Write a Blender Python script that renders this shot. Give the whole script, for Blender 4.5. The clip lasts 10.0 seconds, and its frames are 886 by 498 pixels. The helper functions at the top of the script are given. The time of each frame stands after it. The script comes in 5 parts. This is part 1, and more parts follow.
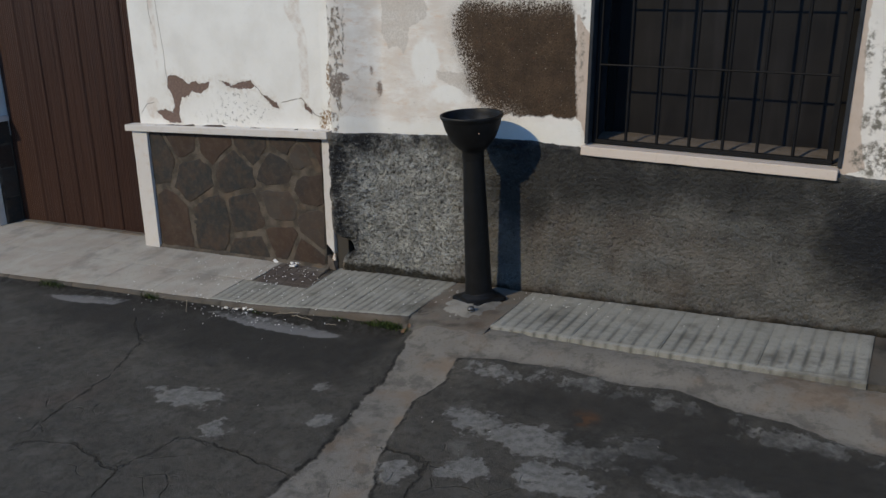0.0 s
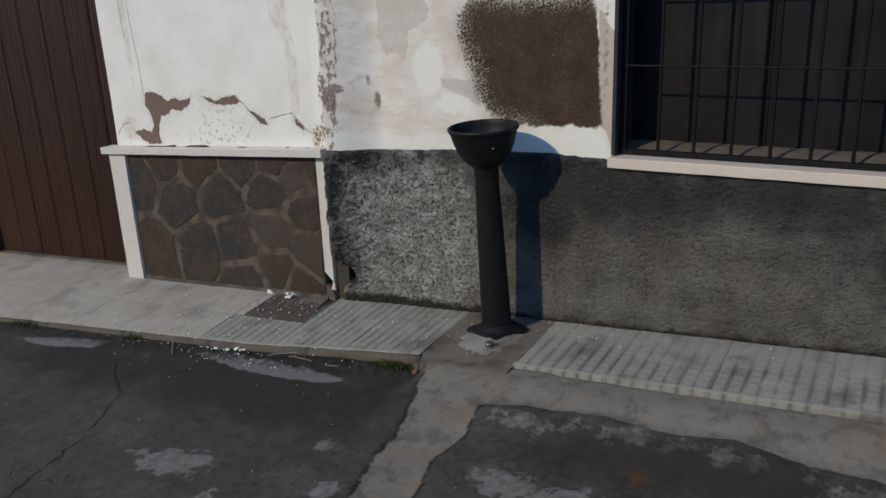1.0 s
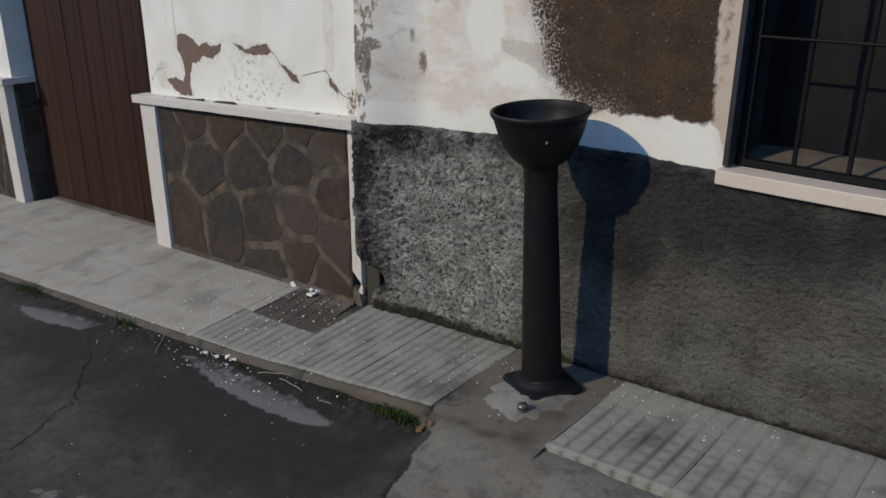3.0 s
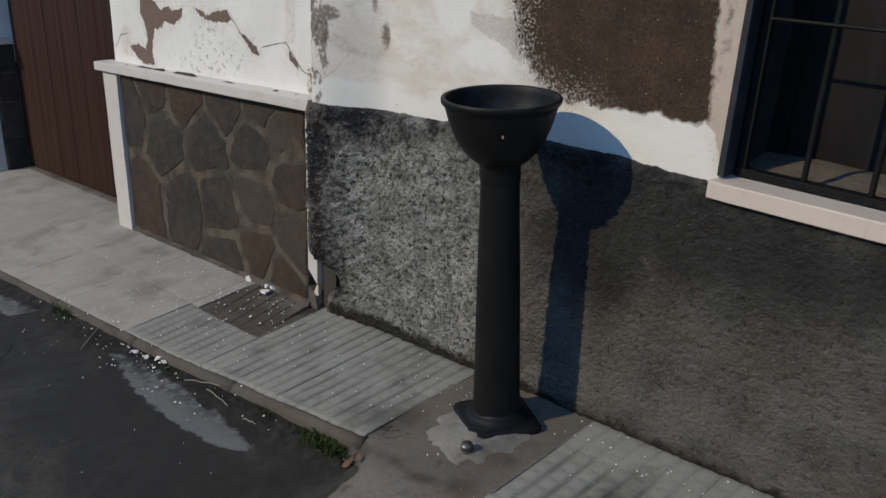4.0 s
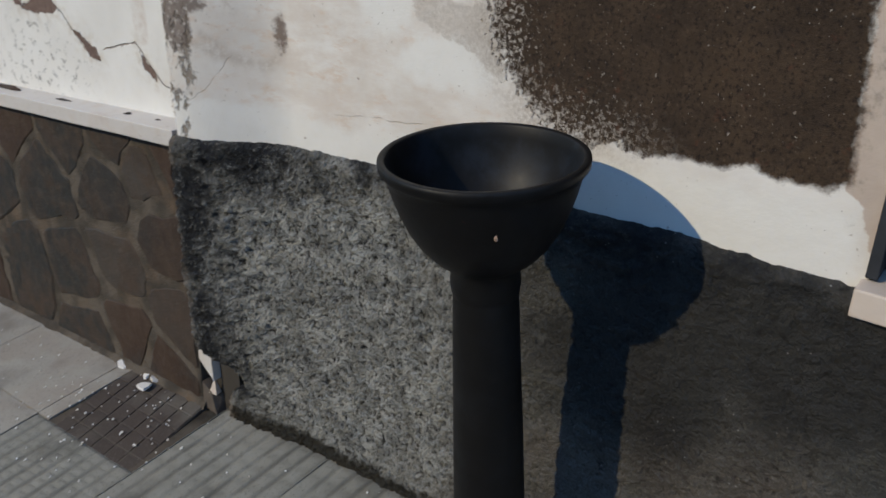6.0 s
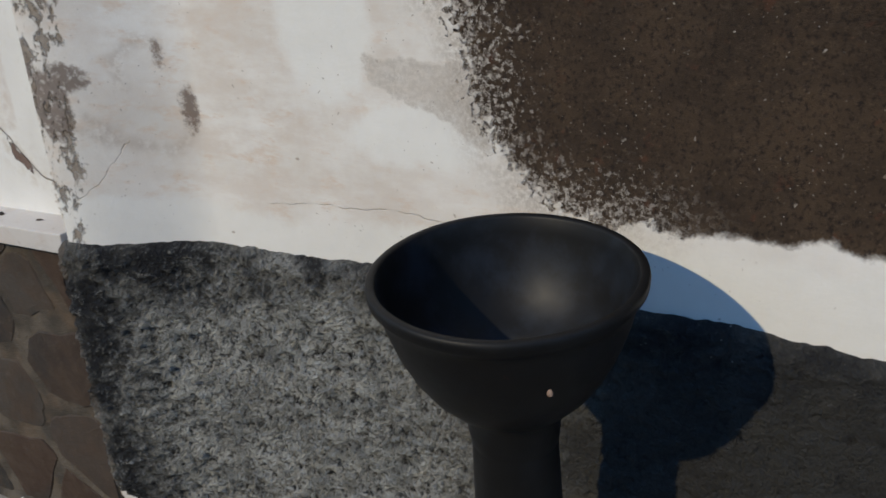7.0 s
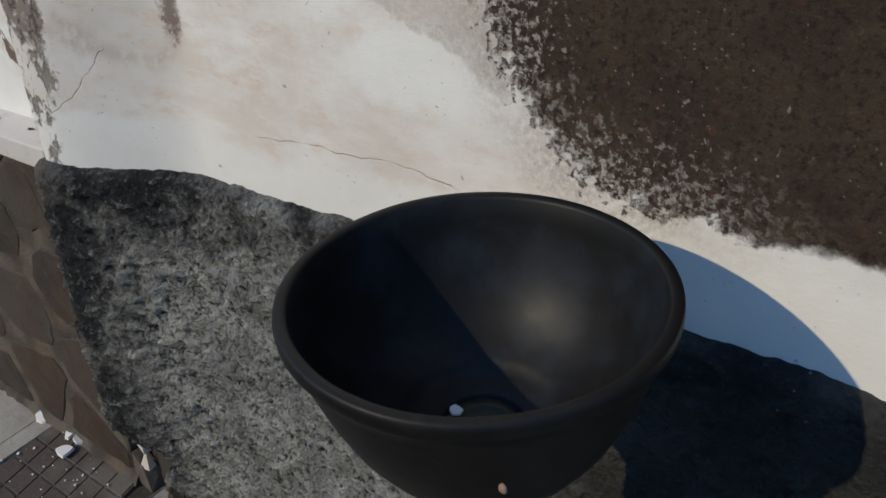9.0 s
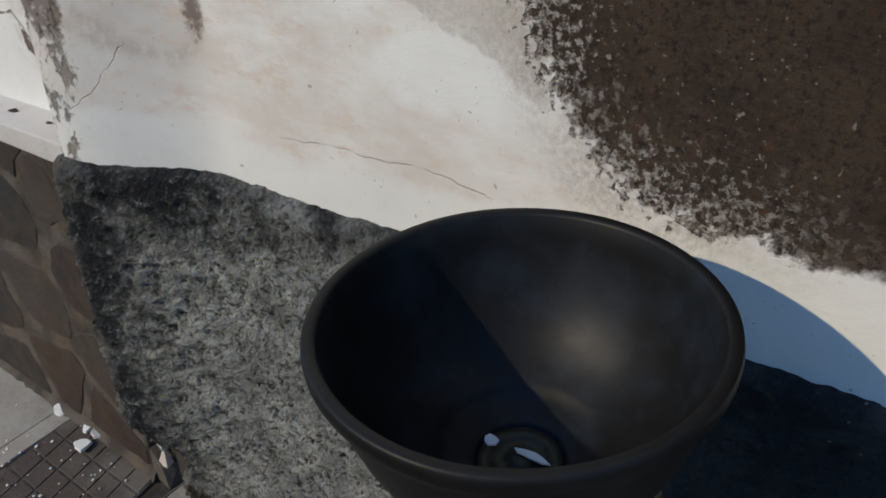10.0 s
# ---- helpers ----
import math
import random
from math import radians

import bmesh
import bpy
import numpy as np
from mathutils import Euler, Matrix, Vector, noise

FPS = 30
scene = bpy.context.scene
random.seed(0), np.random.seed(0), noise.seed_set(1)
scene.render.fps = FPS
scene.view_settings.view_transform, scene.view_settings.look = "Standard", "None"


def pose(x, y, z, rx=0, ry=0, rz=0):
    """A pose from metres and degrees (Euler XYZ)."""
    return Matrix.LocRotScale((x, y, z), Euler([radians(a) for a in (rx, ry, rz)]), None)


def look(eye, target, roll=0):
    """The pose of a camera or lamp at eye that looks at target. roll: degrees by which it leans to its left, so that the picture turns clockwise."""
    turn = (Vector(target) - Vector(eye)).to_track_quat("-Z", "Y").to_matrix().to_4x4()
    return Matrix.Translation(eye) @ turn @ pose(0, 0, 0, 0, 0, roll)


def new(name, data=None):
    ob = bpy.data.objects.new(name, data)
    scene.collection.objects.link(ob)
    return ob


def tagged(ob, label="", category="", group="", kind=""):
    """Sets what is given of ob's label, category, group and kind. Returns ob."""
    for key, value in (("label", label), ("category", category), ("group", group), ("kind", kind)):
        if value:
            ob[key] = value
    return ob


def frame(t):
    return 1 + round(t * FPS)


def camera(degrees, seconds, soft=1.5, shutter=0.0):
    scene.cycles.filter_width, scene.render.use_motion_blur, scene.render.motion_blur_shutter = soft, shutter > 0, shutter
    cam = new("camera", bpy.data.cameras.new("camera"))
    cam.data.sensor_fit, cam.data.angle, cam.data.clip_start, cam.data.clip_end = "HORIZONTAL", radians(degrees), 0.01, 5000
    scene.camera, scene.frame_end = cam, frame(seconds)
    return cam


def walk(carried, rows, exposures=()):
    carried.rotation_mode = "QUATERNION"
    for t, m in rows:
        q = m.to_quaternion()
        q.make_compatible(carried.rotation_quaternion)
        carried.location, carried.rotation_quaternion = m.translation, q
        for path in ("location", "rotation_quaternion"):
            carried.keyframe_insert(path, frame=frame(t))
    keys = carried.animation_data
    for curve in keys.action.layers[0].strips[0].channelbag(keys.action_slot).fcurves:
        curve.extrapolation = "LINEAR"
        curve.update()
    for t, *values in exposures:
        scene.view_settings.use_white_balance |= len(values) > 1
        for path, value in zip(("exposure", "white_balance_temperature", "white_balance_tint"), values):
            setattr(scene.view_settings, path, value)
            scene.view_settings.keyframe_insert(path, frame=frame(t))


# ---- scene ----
cam = camera(57.0, 10.0, soft=1.5, shutter=0.25)
METRES, EYE, TURN = 3.1, 1.55, 29.9
ROWS = [
    (0.0, 0.0, 0.0, 0.0, -0.08, -18.17, 0.24),
    (0.5, -0.0061, 0.0619, -0.005, -0.51, -18.72, 0.1),
    (0.7, -0.0086, 0.0915, -0.0079, -0.54, -17.51, 1.33),
    (1.0, -0.0158, 0.1226, -0.0056, -0.82, -18.05, 2.11),
    (1.3, -0.0120, 0.1582, -0.0091, 0.19, -18.41, 1.39),
    (1.5, -0.0044, 0.1917, -0.0163, 2.3, -18.34, 1.29),
    (2.0, 0.0162, 0.2578, -0.0248, 5.46, -18.67, 0.41),
    (2.5, 0.0472, 0.3218, -0.0333, 5.74, -18.67, -0.98),
    (2.7, 0.0572, 0.3487, -0.0306, 7.65, -19.97, 0.10),
    (3.8, 0.1270, 0.4753, -0.0553, 14.75, -21.04, -2.34),
    (4.0, 0.123, 0.5037, -0.056, 13.49, -21.67, -2.39),
    (4.5, 0.1134, 0.5616, -0.0544, 13.51, -24.51, -1.56),
    (4.7, 0.1103, 0.5899, -0.0566, 13.46, -23.90, -1.15),
    (5.0, 0.1045, 0.6319, -0.0564, 14.15, -24.9, -1.71),
    (5.2, 0.0970, 0.6455, -0.0545, 15.22, -24.21, -1.70),
    (6.3, 0.0418, 0.7766, -0.0665, 4.74, -24.12, -0.07),
    (6.5, 0.0287, 0.7844, -0.0612, 3.8, -23.15, 1.02),
    (7.0, 0.0183, 0.8351, -0.06, -1.31, -23.92, 2.16),
    (7.5, 0.0279, 0.8658, -0.0623, -1.28, -24.72, 1.21),
    (7.8, 0.0404, 0.8829, -0.0665, 3.88, -27.79, 1.57),
    (8.0, 0.043, 0.8837, -0.0683, 5.88, -27.26, 0.22),
    (8.3, 0.0457, 0.8863, -0.0673, 6.93, -28.55, -0.16),
    (8.5, 0.0478, 0.8896, -0.0682, 6.9, -29.52, -0.19),
    (9.0, 0.0501, 0.9098, -0.073, 7.35, -29.98, 0.89),
    (9.5, 0.0419, 0.9237, -0.0695, 5.3, -30.18, 1.29),
    (10.0, 0.0439, 0.9222, -0.0714, 8.66, -31.05, 0.86),
]
walk(cam, [(t, pose(1.44, -3.09, EYE, 0, 0, TURN) @ pose(METRES * x, METRES * y, METRES * z, 90 + pitch, roll, yaw)) for t, x, y, z, yaw, pitch, roll in ROWS],
     exposures=[(0.0, 0.04, 5980, 5), (10.0, 0.04, 5980, 5)])

# ---- world, sun, exposure ----
SUN_DIR = Vector((0.42, 1.0, -0.70)).normalized()
world = bpy.data.worlds.new("world")
scene.world = world
world.use_nodes = True
wn = world.node_tree.nodes
sky = wn.new("ShaderNodeTexSky")
sky.sky_type, sky.sun_disc = "NISHITA", False
sky.sun_elevation = math.asin(-SUN_DIR.z)
sky.sun_rotation = math.atan2(-SUN_DIR.x, -SUN_DIR.y)
sky.air_density, sky.dust_density, sky.ozone_density = 1.2, 0.0, 5.5
wn["Background"].inputs["Strength"].default_value = 0.15
world.node_tree.links.new(sky.outputs[0], wn["Background"].inputs["Color"])
sun_data = bpy.data.lights.new("sun", "SUN")
sun_data.energy, sun_data.angle, sun_data.color = 2.55, radians(0.7), (1.0, 0.775, 0.485)
sun = new("sun", sun_data)
sun.matrix_world = look((0, 0, 0), SUN_DIR)

# ---- small builders ----
rng = random.Random(7)
nz = noise.noise


def sm(a, b, x):
    """Smooth step from a to b."""
    t = min(1.0, max(0.0, (x - a) / (b - a)))
    return t * t * (3 - 2 * t)


def fbm(x, y, z, octaves=4):
    total, amp, f = 0.0, 0.5, 1.0
    for _ in range(octaves):
        total += amp * nz((x * f, y * f, z * f))
        amp, f = amp * 0.55, f * 2.03
    return total


def mesh_object(name, verts, faces, material, parent=None, label="", smooth=False):
    me = bpy.data.meshes.new(name)
    me.from_pydata(verts, [], faces)
    me.materials.append(material)
    if smooth:
        me.shade_smooth()
    me.update()
    ob = new(name, me)
    if parent:
        ob.parent = parent
    return tagged(ob, label)


def part(name, bm, material, parent=None, label="", smooth=False):
    bmesh.ops.recalc_face_normals(bm, faces=bm.faces)
    me = bpy.data.meshes.new(name)
    bm.to_mesh(me)
    bm.free()
    me.materials.append(material)
    if smooth:
        me.shade_smooth()
    ob = new(name, me)
    if parent:
        ob.parent = parent
    return tagged(ob, label)


def thing(name, label, category, group="", kind=""):
    return tagged(new(name), label, category, group, kind)


def box(x0, x1, y0, y1, z0, z1, bevel=0.0, slope=0.0, jitter=0.0, bm=None):
    """A box, sloped along x if wanted, with bevelled and slightly uneven edges."""
    own = bm is None
    b = bmesh.new()
    vs = [b.verts.new((x, y, z + slope * x)) for x in (x0, x1) for y in (y0, y1) for z in (z0, z1)]
    for f in ((0, 1, 3, 2), (4, 6, 7, 5), (0, 4, 5, 1), (2, 3, 7, 6), (0, 2, 6, 4), (1, 5, 7, 3)):
        b.faces.new([vs[i] for i in f])
    if bevel:
        bmesh.ops.bevel(b, geom=b.edges[:], offset=bevel, segments=2, affect="EDGES", profile=0.6)
    if jitter:
        for v in b.verts:
            v.co += Vector((nz(v.co * 9), nz(v.co * 9 + Vector((5, 0, 0))), nz(v.co * 9 + Vector((0, 5, 0))))) * jitter
    if own:
        return b
    me = bpy.data.meshes.new("tmp")
    b.to_mesh(me)
    b.free()
    bm.from_mesh(me)
    bpy.data.meshes.remove(me)
    return bm


def rod(p, q, r, bm=None, sides=10, r2=None):
    """A round bar from p to q."""
    bm = bm or bmesh.new()
    p, q = Vector(p), Vector(q)
    m = (q - p).to_track_quat("Z", "Y").to_matrix()
    rings = []
    for c, rad in ((p, r), (q, r if r2 is None else r2)):
        rings.append([bm.verts.new(c + m @ Vector((rad * math.cos(a * 2 * math.pi / sides), rad * math.sin(a * 2 * math.pi / sides), 0))) for a in range(sides)])
    for a in range(sides):
        bm.faces.new((rings[0][a], rings[0][(a + 1) % sides], rings[1][(a + 1) % sides], rings[1][a]))
    bm.faces.new(rings[0][::-1])
    bm.faces.new(rings[1])
    return bm


def spans(*pieces):
    """Grid lines: pieces of (start, end, step), joined and sorted."""
    out = []
    for a, b, s in pieces:
        out.append(np.linspace(a, b, max(2, int(round((b - a) / s)) + 1)))
    return np.unique(np.round(np.concatenate(out), 5))


def inside_distance(P, poly):
    """Signed distance of points P (n, 2) to a polygon, negative inside."""
    poly = np.array(poly, float)
    d2 = np.full(len(P), 1e9)
    inside = np.zeros(len(P), bool)
    for i in range(len(poly)):
        a, b = poly[i - 1], poly[i]
        e, w = b - a, P - a
        t = np.clip((w @ e) / (e @ e), 0, 1)
        q = w - t[:, None] * e
        d2 = np.minimum(d2, (q ** 2).sum(1))
        cond = (a[1] <= P[:, 1]) != (b[1] <= P[:, 1])
        with np.errstate(divide="ignore", invalid="ignore"):
            xx = a[0] + (P[:, 1] - a[1]) / (b[1] - a[1]) * e[0]
        inside ^= cond & (P[:, 0] < xx)
    return np.where(inside, -1, 1) * np.sqrt(d2)


def line_distance(P, *lines):
    d2 = np.full(len(P), 1e9)
    for line in lines:
        for a, b in zip(np.array(line[:-1], float), np.array(line[1:], float)):
            e, w = b - a, P - a
            t = np.clip((w @ e) / (e @ e), 0, 1)
            d2 = np.minimum(d2, ((w - t[:, None] * e) ** 2).sum(1))
    return np.sqrt(d2)


def line_side(P, *lines):
    """Distance to the nearest line, negative on its right-hand side."""
    best, side = np.full(len(P), 1e9), np.ones(len(P))
    for line in lines:
        for a, b in zip(np.array(line[:-1], float), np.array(line[1:], float)):
            e, w = b - a, P - a
            t = np.clip((w @ e) / (e @ e), 0, 1)
            d = np.sqrt(((w - t[:, None] * e) ** 2).sum(1))
            turn = e[0] * w[:, 1] - e[1] * w[:, 0]
            side = np.where(d < best, np.where(turn < 0, -1, 1), side)
            best = np.minimum(best, d)
    return best * side


def ovals(P, *items):
    """Signed distance, roughly, to a union of upright ovals (x, y, rx, ry)."""
    d = np.full(len(P), 1e3)
    for x, y, rx, ry in items:
        k = np.sqrt(((P[:, 0] - x) / rx) ** 2 + ((P[:, 1] - y) / ry) ** 2)
        d = np.minimum(d, (k - 1) * min(rx, ry))
    return d


def put_attribute(ob, name, values):
    at = ob.data.attributes.new(name, "FLOAT", "POINT")
    at.data.foreach_set("value", np.asarray(values, np.float32))


# ---- shading language ----
class Shade:
    def __init__(self, name, rough=0.85, metal=0.0, specular=0.4):
        self.m = bpy.data.materials.new(name)
        self.m.use_nodes = True
        self.t = self.m.node_tree
        self.b = self.t.nodes["Principled BSDF"]
        self.b.inputs["Roughness"].default_value = rough
        self.b.inputs["Metallic"].default_value = metal
        self.b.inputs["Specular IOR Level"].default_value = specular
        self.co = self.t.nodes.new("ShaderNodeTexCoord").outputs["Object"]

    def link(self, value, socket):
        if isinstance(value, bpy.types.NodeSocket):
            self.t.links.new(value, socket)
        elif isinstance(value, tuple) and len(value) == 3 and socket.type == "RGBA":
            socket.default_value = (*value, 1)
        else:
            socket.default_value = value

    def stretch(self, x, y, z, vec=None):
        n = self.t.nodes.new("ShaderNodeMapping")
        self.link(vec or self.co, n.inputs["Vector"])
        n.inputs["Scale"].default_value = (x, y, z)
        return n.outputs[0]

    def noise(self, scale, detail=4, rough=0.55, bend=0.0, vec=None):
        n = self.t.nodes.new("ShaderNodeTexNoise")
        self.link(vec or self.co, n.inputs["Vector"])
        for k, v in (("Scale", scale), ("Detail", detail), ("Roughness", rough), ("Distortion", bend)):
            n.inputs[k].default_value = v
        return n.outputs["Fac"]

    def cells(self, scale, feature="F1", vec=None):
        n = self.t.nodes.new("ShaderNodeTexVoronoi")
        n.feature = feature
        self.link(vec or self.co, n.inputs["Vector"])
        n.inputs["Scale"].default_value = scale
        return n.outputs["Distance"]

    def bend(self, amount, scale=5):
        """Coordinates warped by noise."""
        n = self.t.nodes.new("ShaderNodeTexNoise")
        self.link(self.co, n.inputs["Vector"])
        n.inputs["Scale"].default_value = scale
        m = self.t.nodes.new("ShaderNodeVectorMath")
        m.operation = "MULTIPLY_ADD"
        self.t.links.new(n.outputs["Color"], m.inputs[0])
        m.inputs[1].default_value = (amount, amount, amount)
        self.link(self.co, m.inputs[2])
        return m.outputs[0]

    def attr(self, name):
        n = self.t.nodes.new("ShaderNodeAttribute")
        n.attribute_name = name
        return n.outputs["Fac"]

    def any(self):
        return self.t.nodes.new("ShaderNodeObjectInfo").outputs["Random"]

    def math(self, op, a, b=0.0):
        n = self.t.nodes.new("ShaderNodeMath")
        n.operation = op
        self.link(a, n.inputs[0])
        self.link(b, n.inputs[1])
        return n.outputs[0]

    def add(self, a, b):
        return self.math("ADD", a, b)

    def mul(self, a, b):
        return self.math("MULTIPLY", a, b)

    def step(self, x, lo, hi):
        """0 below lo, 1 above hi (or the other way round where lo > hi)."""
        n = self.t.nodes.new("ShaderNodeMapRange")
        n.interpolation_type = "SMOOTHSTEP"
        self.link(x, n.inputs["Value"])
        a, b, c, d = (lo, hi, 0.0, 1.0) if lo < hi else (hi, lo, 1.0, 0.0)
        for k, v in (("From Min", a), ("From Max", b), ("To Min", c), ("To Max", d)):
            n.inputs[k].default_value = v
        return n.outputs[0]

    def within(self, name, scale, amount, soft=0.002, detail=6):
        """1 inside the named shape, its outline frayed by noise."""
        d = self.add(self.attr(name), self.mul(self.add(self.noise(scale, detail, 0.65), -0.5), amount))
        return self.step(d, soft, -soft)

    def mix(self, fac, a, b):
        n = self.t.nodes.new("ShaderNodeMix")
        n.data_type = "RGBA"
        self.link(fac, n.inputs[0])
        self.link(a, n.inputs[6])
        self.link(b, n.inputs[7])
        return n.outputs[2]

    def done(self, colour, rough=None, height=None, depth=0.003, strength=1.0):
        self.link(colour, self.b.inputs["Base Color"])
        if rough is not None:
            self.link(rough, self.b.inputs["Roughness"])
        if height is not None:
            n = self.t.nodes.new("ShaderNodeBump")
            n.inputs["Strength"].default_value, n.inputs["Distance"].default_value = strength, depth
            self.link(height, n.inputs["Height"])
            self.t.links.new(n.outputs[0], self.b.inputs["Normal"])
        return self.m


def make_white_left():
    s = Shade("old_white_paint", 0.8)
    c = s.mix(s.step(s.noise(5, 5), 0.35, 0.7), (0.765, 0.76, 0.735), (0.69, 0.68, 0.65))
    c = s.mix(s.mul(s.step(s.noise(60, 3), 0.55, 0.8), 0.25), c, (0.6, 0.58, 0.54))
    pink = s.within("pink", 30, 0.02, 0.006)
    c = s.mix(s.mul(pink, s.mul(s.step(s.noise(16, 7, 0.65), 0.34, 0.66), 0.8)), c, (0.56, 0.49, 0.43))
    halo = s.step(s.add(s.attr("peel"), s.mul(s.noise(28, 4), 0.05)), 0.075, 0.01)
    c = s.mix(s.mul(halo, s.step(s.noise(45, 4), 0.4, 0.65)), c, (0.6, 0.56, 0.5))
    specks = s.mul(s.step(s.attr("stain"), 0.02, -0.03), s.step(s.noise(46, 7, 0.68), 0.55, 0.62))
    c = s.mix(s.mul(specks, 0.75), c, (0.2, 0.2, 0.19))
    crack_d = s.math("ABSOLUTE", s.add(s.attr("crack_side"), s.mul(s.add(s.noise(45, 4), -0.5), 0.012)))
    crack = s.mul(s.mul(s.step(crack_d, 0.0024, 0.0006), s.step(s.attr("crack"), 0.012, 0.008)), s.step(s.noise(30, 3), 0.3, 0.42))
    c = s.mix(s.mul(crack, 0.7), c, (0.17, 0.13, 0.11))
    peel = s.within("peel", 42, 0.036, 0.0012, 9)
    brown = s.mix(s.noise(90, 4), (0.08, 0.05, 0.04), (0.24, 0.17, 0.14))
    c = s.mix(peel, c, brown)
    rust = s.mul(s.within("rust", 70, 0.05, 0.006), s.step(s.noise(60, 5), 0.36, 0.6))
    c = s.mix(rust, c, s.mix(s.noise(120, 3), (0.13, 0.07, 0.03), (0.3, 0.2, 0.1)))
    joint = s.mul(s.within("joint", 26, 0.09, 0.004, 8), s.step(s.noise(26, 7, 0.66, 0.0, s.stretch(1, 1, 0.5)), 0.46, 0.58))
    c = s.mix(s.mul(joint, 0.9), c, s.mix(s.noise(70, 4), (0.06, 0.045, 0.034), (0.4, 0.32, 0.24)))
    # low wall shows only in gaps; their shade is put into its colour
    low = s.within("low", 20, 0.01, 0.004)
    c = s.mix(low, c, (0.045, 0.04, 0.034))
    h = s.add(s.mul(s.noise(20, 6), 0.3), s.add(s.mul(s.noise(330, 4, 0.7), 0.04), s.mul(peel, -0.7)))
    h = s.add(h, s.mul(crack, -0.5))
    return s.done(c, None, h, 0.006)


def make_white_right():
    s = Shade("weathered_plaster", 0.85)
    c = s.mix(s.step(s.noise(7, 6), 0.35, 0.68), (0.755, 0.735, 0.70), (0.66, 0.63, 0.585))
    stain = s.mul(s.step(s.attr("beige"), 0.12, -0.1), s.step(s.noise(13, 7, 0.66, 0.0, s.stretch(0.6, 1, 1.5)), 0.38, 0.62))
    c = s.mix(s.mul(stain, 0.75), c, (0.6, 0.53, 0.465))
    drip = s.mul(s.step(s.noise(26, 5, 0.6, 0.0, s.stretch(1, 1, 0.12)), 0.5, 0.72), s.step(s.attr("beige"), 0.3, 0.0))
    c = s.mix(s.mul(drip, 0.07), c, (0.48, 0.4, 0.33))
    smear = s.mul(s.step(s.noise(22, 6, 0.68, 0.0, s.stretch(0.55, 1, 1.6)), 0.52, 0.68), s.step(s.attr("beige"), 0.16, -0.05))
    c = s.mix(s.mul(smear, 0.75), c, (0.62, 0.5, 0.4))
    clean = s.within("clean", 25, 0.05, 0.012)
    c = s.mix(clean, c, s.mix(s.noise(30, 4), (0.78, 0.77, 0.74), (0.70, 0.69, 0.655)))
    grey = s.within("grey", 30, 0.035, 0.003)
    c = s.mix(s.mul(grey, s.add(0.45, s.mul(s.step(s.noise(110, 6, 0.75), 0.38, 0.6), 0.5))), c, s.mix(s.noise(60, 5), (0.42, 0.385, 0.345), (0.56, 0.52, 0.475)))
    tan = s.within("tan", 30, 0.025, 0.002)
    c = s.mix(tan, c, s.mix(s.noise(28, 5), (0.42, 0.34, 0.285), (0.56, 0.48, 0.41)))
    fray = s.add(s.attr("bare"), s.mul(s.add(s.noise(16, 5), -0.5), 0.05))
    rim = s.mul(s.step(fray, 0.07, 0.0), s.step(s.attr("ragged"), 0.05, -0.03))
    sand = s.mul(s.step(s.noise(150, 6, 0.75), 0.34, 0.62), s.step(s.noise(24, 5, 0.6), 0.3, 0.55))
    c = s.mix(s.mul(s.mul(rim, sand), 0.8), c, s.mix(s.noise(230, 3), (0.25, 0.21, 0.175), (0.5, 0.45, 0.395)))
    edge = s.add(s.attr("bare"), s.mul(s.add(s.noise(48, 6, 0.65), -0.5), 0.028))
    rough_side = s.step(s.attr("ragged"), 0.05, -0.05)
    edge = s.add(edge, s.mul(rough_side, s.mul(s.add(s.noise(95, 4, 0.6), -0.5), 0.14)))
    solid = s.step(edge, 0.004, -0.008)
    brown = s.mix(s.step(s.noise(11, 7, 0.65), 0.3, 0.7), (0.041, 0.0265, 0.0155), (0.08, 0.052, 0.030))
    brown = s.mix(s.mul(s.step(s.noise(45, 6, 0.7, 0.0, s.stretch(1, 1, 1.8)), 0.5, 0.68), 0.5), brown, (0.1, 0.066, 0.041))
    brown = s.mix(s.step(s.noise(150, 6, 0.75), 0.48, 0.64), brown, (0.022, 0.014, 0.009))
    brown = s.mix(s.mul(s.step(s.noise(190, 6, 0.75), 0.54, 0.68), 0.5), brown, (0.13, 0.086, 0.051))
    fleck = s.mul(s.step(s.cells(62, "F1", s.bend(0.022, 70)), 0.13, 0.06), s.step(s.noise(21, 4), 0.46, 0.6))
    speck = s.mul(s.step(s.cells(120, "F1", s.bend(0.008, 140)), 0.15, 0.07), s.step(s.noise(13, 3), 0.44, 0.6))
    brown = s.mix(s.mul(s.math("MAXIMUM", fleck, s.mul(speck, 0.7)), 0.75), brown, (0.5, 0.455, 0.4))
    brown = s.mix(s.mul(s.step(s.noise(38, 4, 0.6), 0.6, 0.72), 0.45), brown, (0.12, 0.045, 0.022))
    inner = s.add(s.attr("bare"), s.mul(s.add(s.noise(30, 6, 0.7), -0.5), 0.1))
    worn = s.step(s.add(s.noise(115, 4, 0.62), s.mul(inner, 1.9)), 0.42, 0.5)
    chalk = s.mix(s.step(s.noise(170, 4, 0.7), 0.42, 0.6), (0.13, 0.105, 0.085), (0.56, 0.51, 0.45))
    brown = s.mix(s.mul(s.mul(worn, s.step(s.attr("ragged"), 0.05, -0.03)), 0.95), brown, chalk)
    c = s.mix(solid, c, brown)
    c = s.mix(s.mul(s.within("mould", 45, 0.05, 0.008), s.step(s.noise(42, 6, 0.65), 0.4, 0.6)), c, (0.16, 0.15, 0.125))
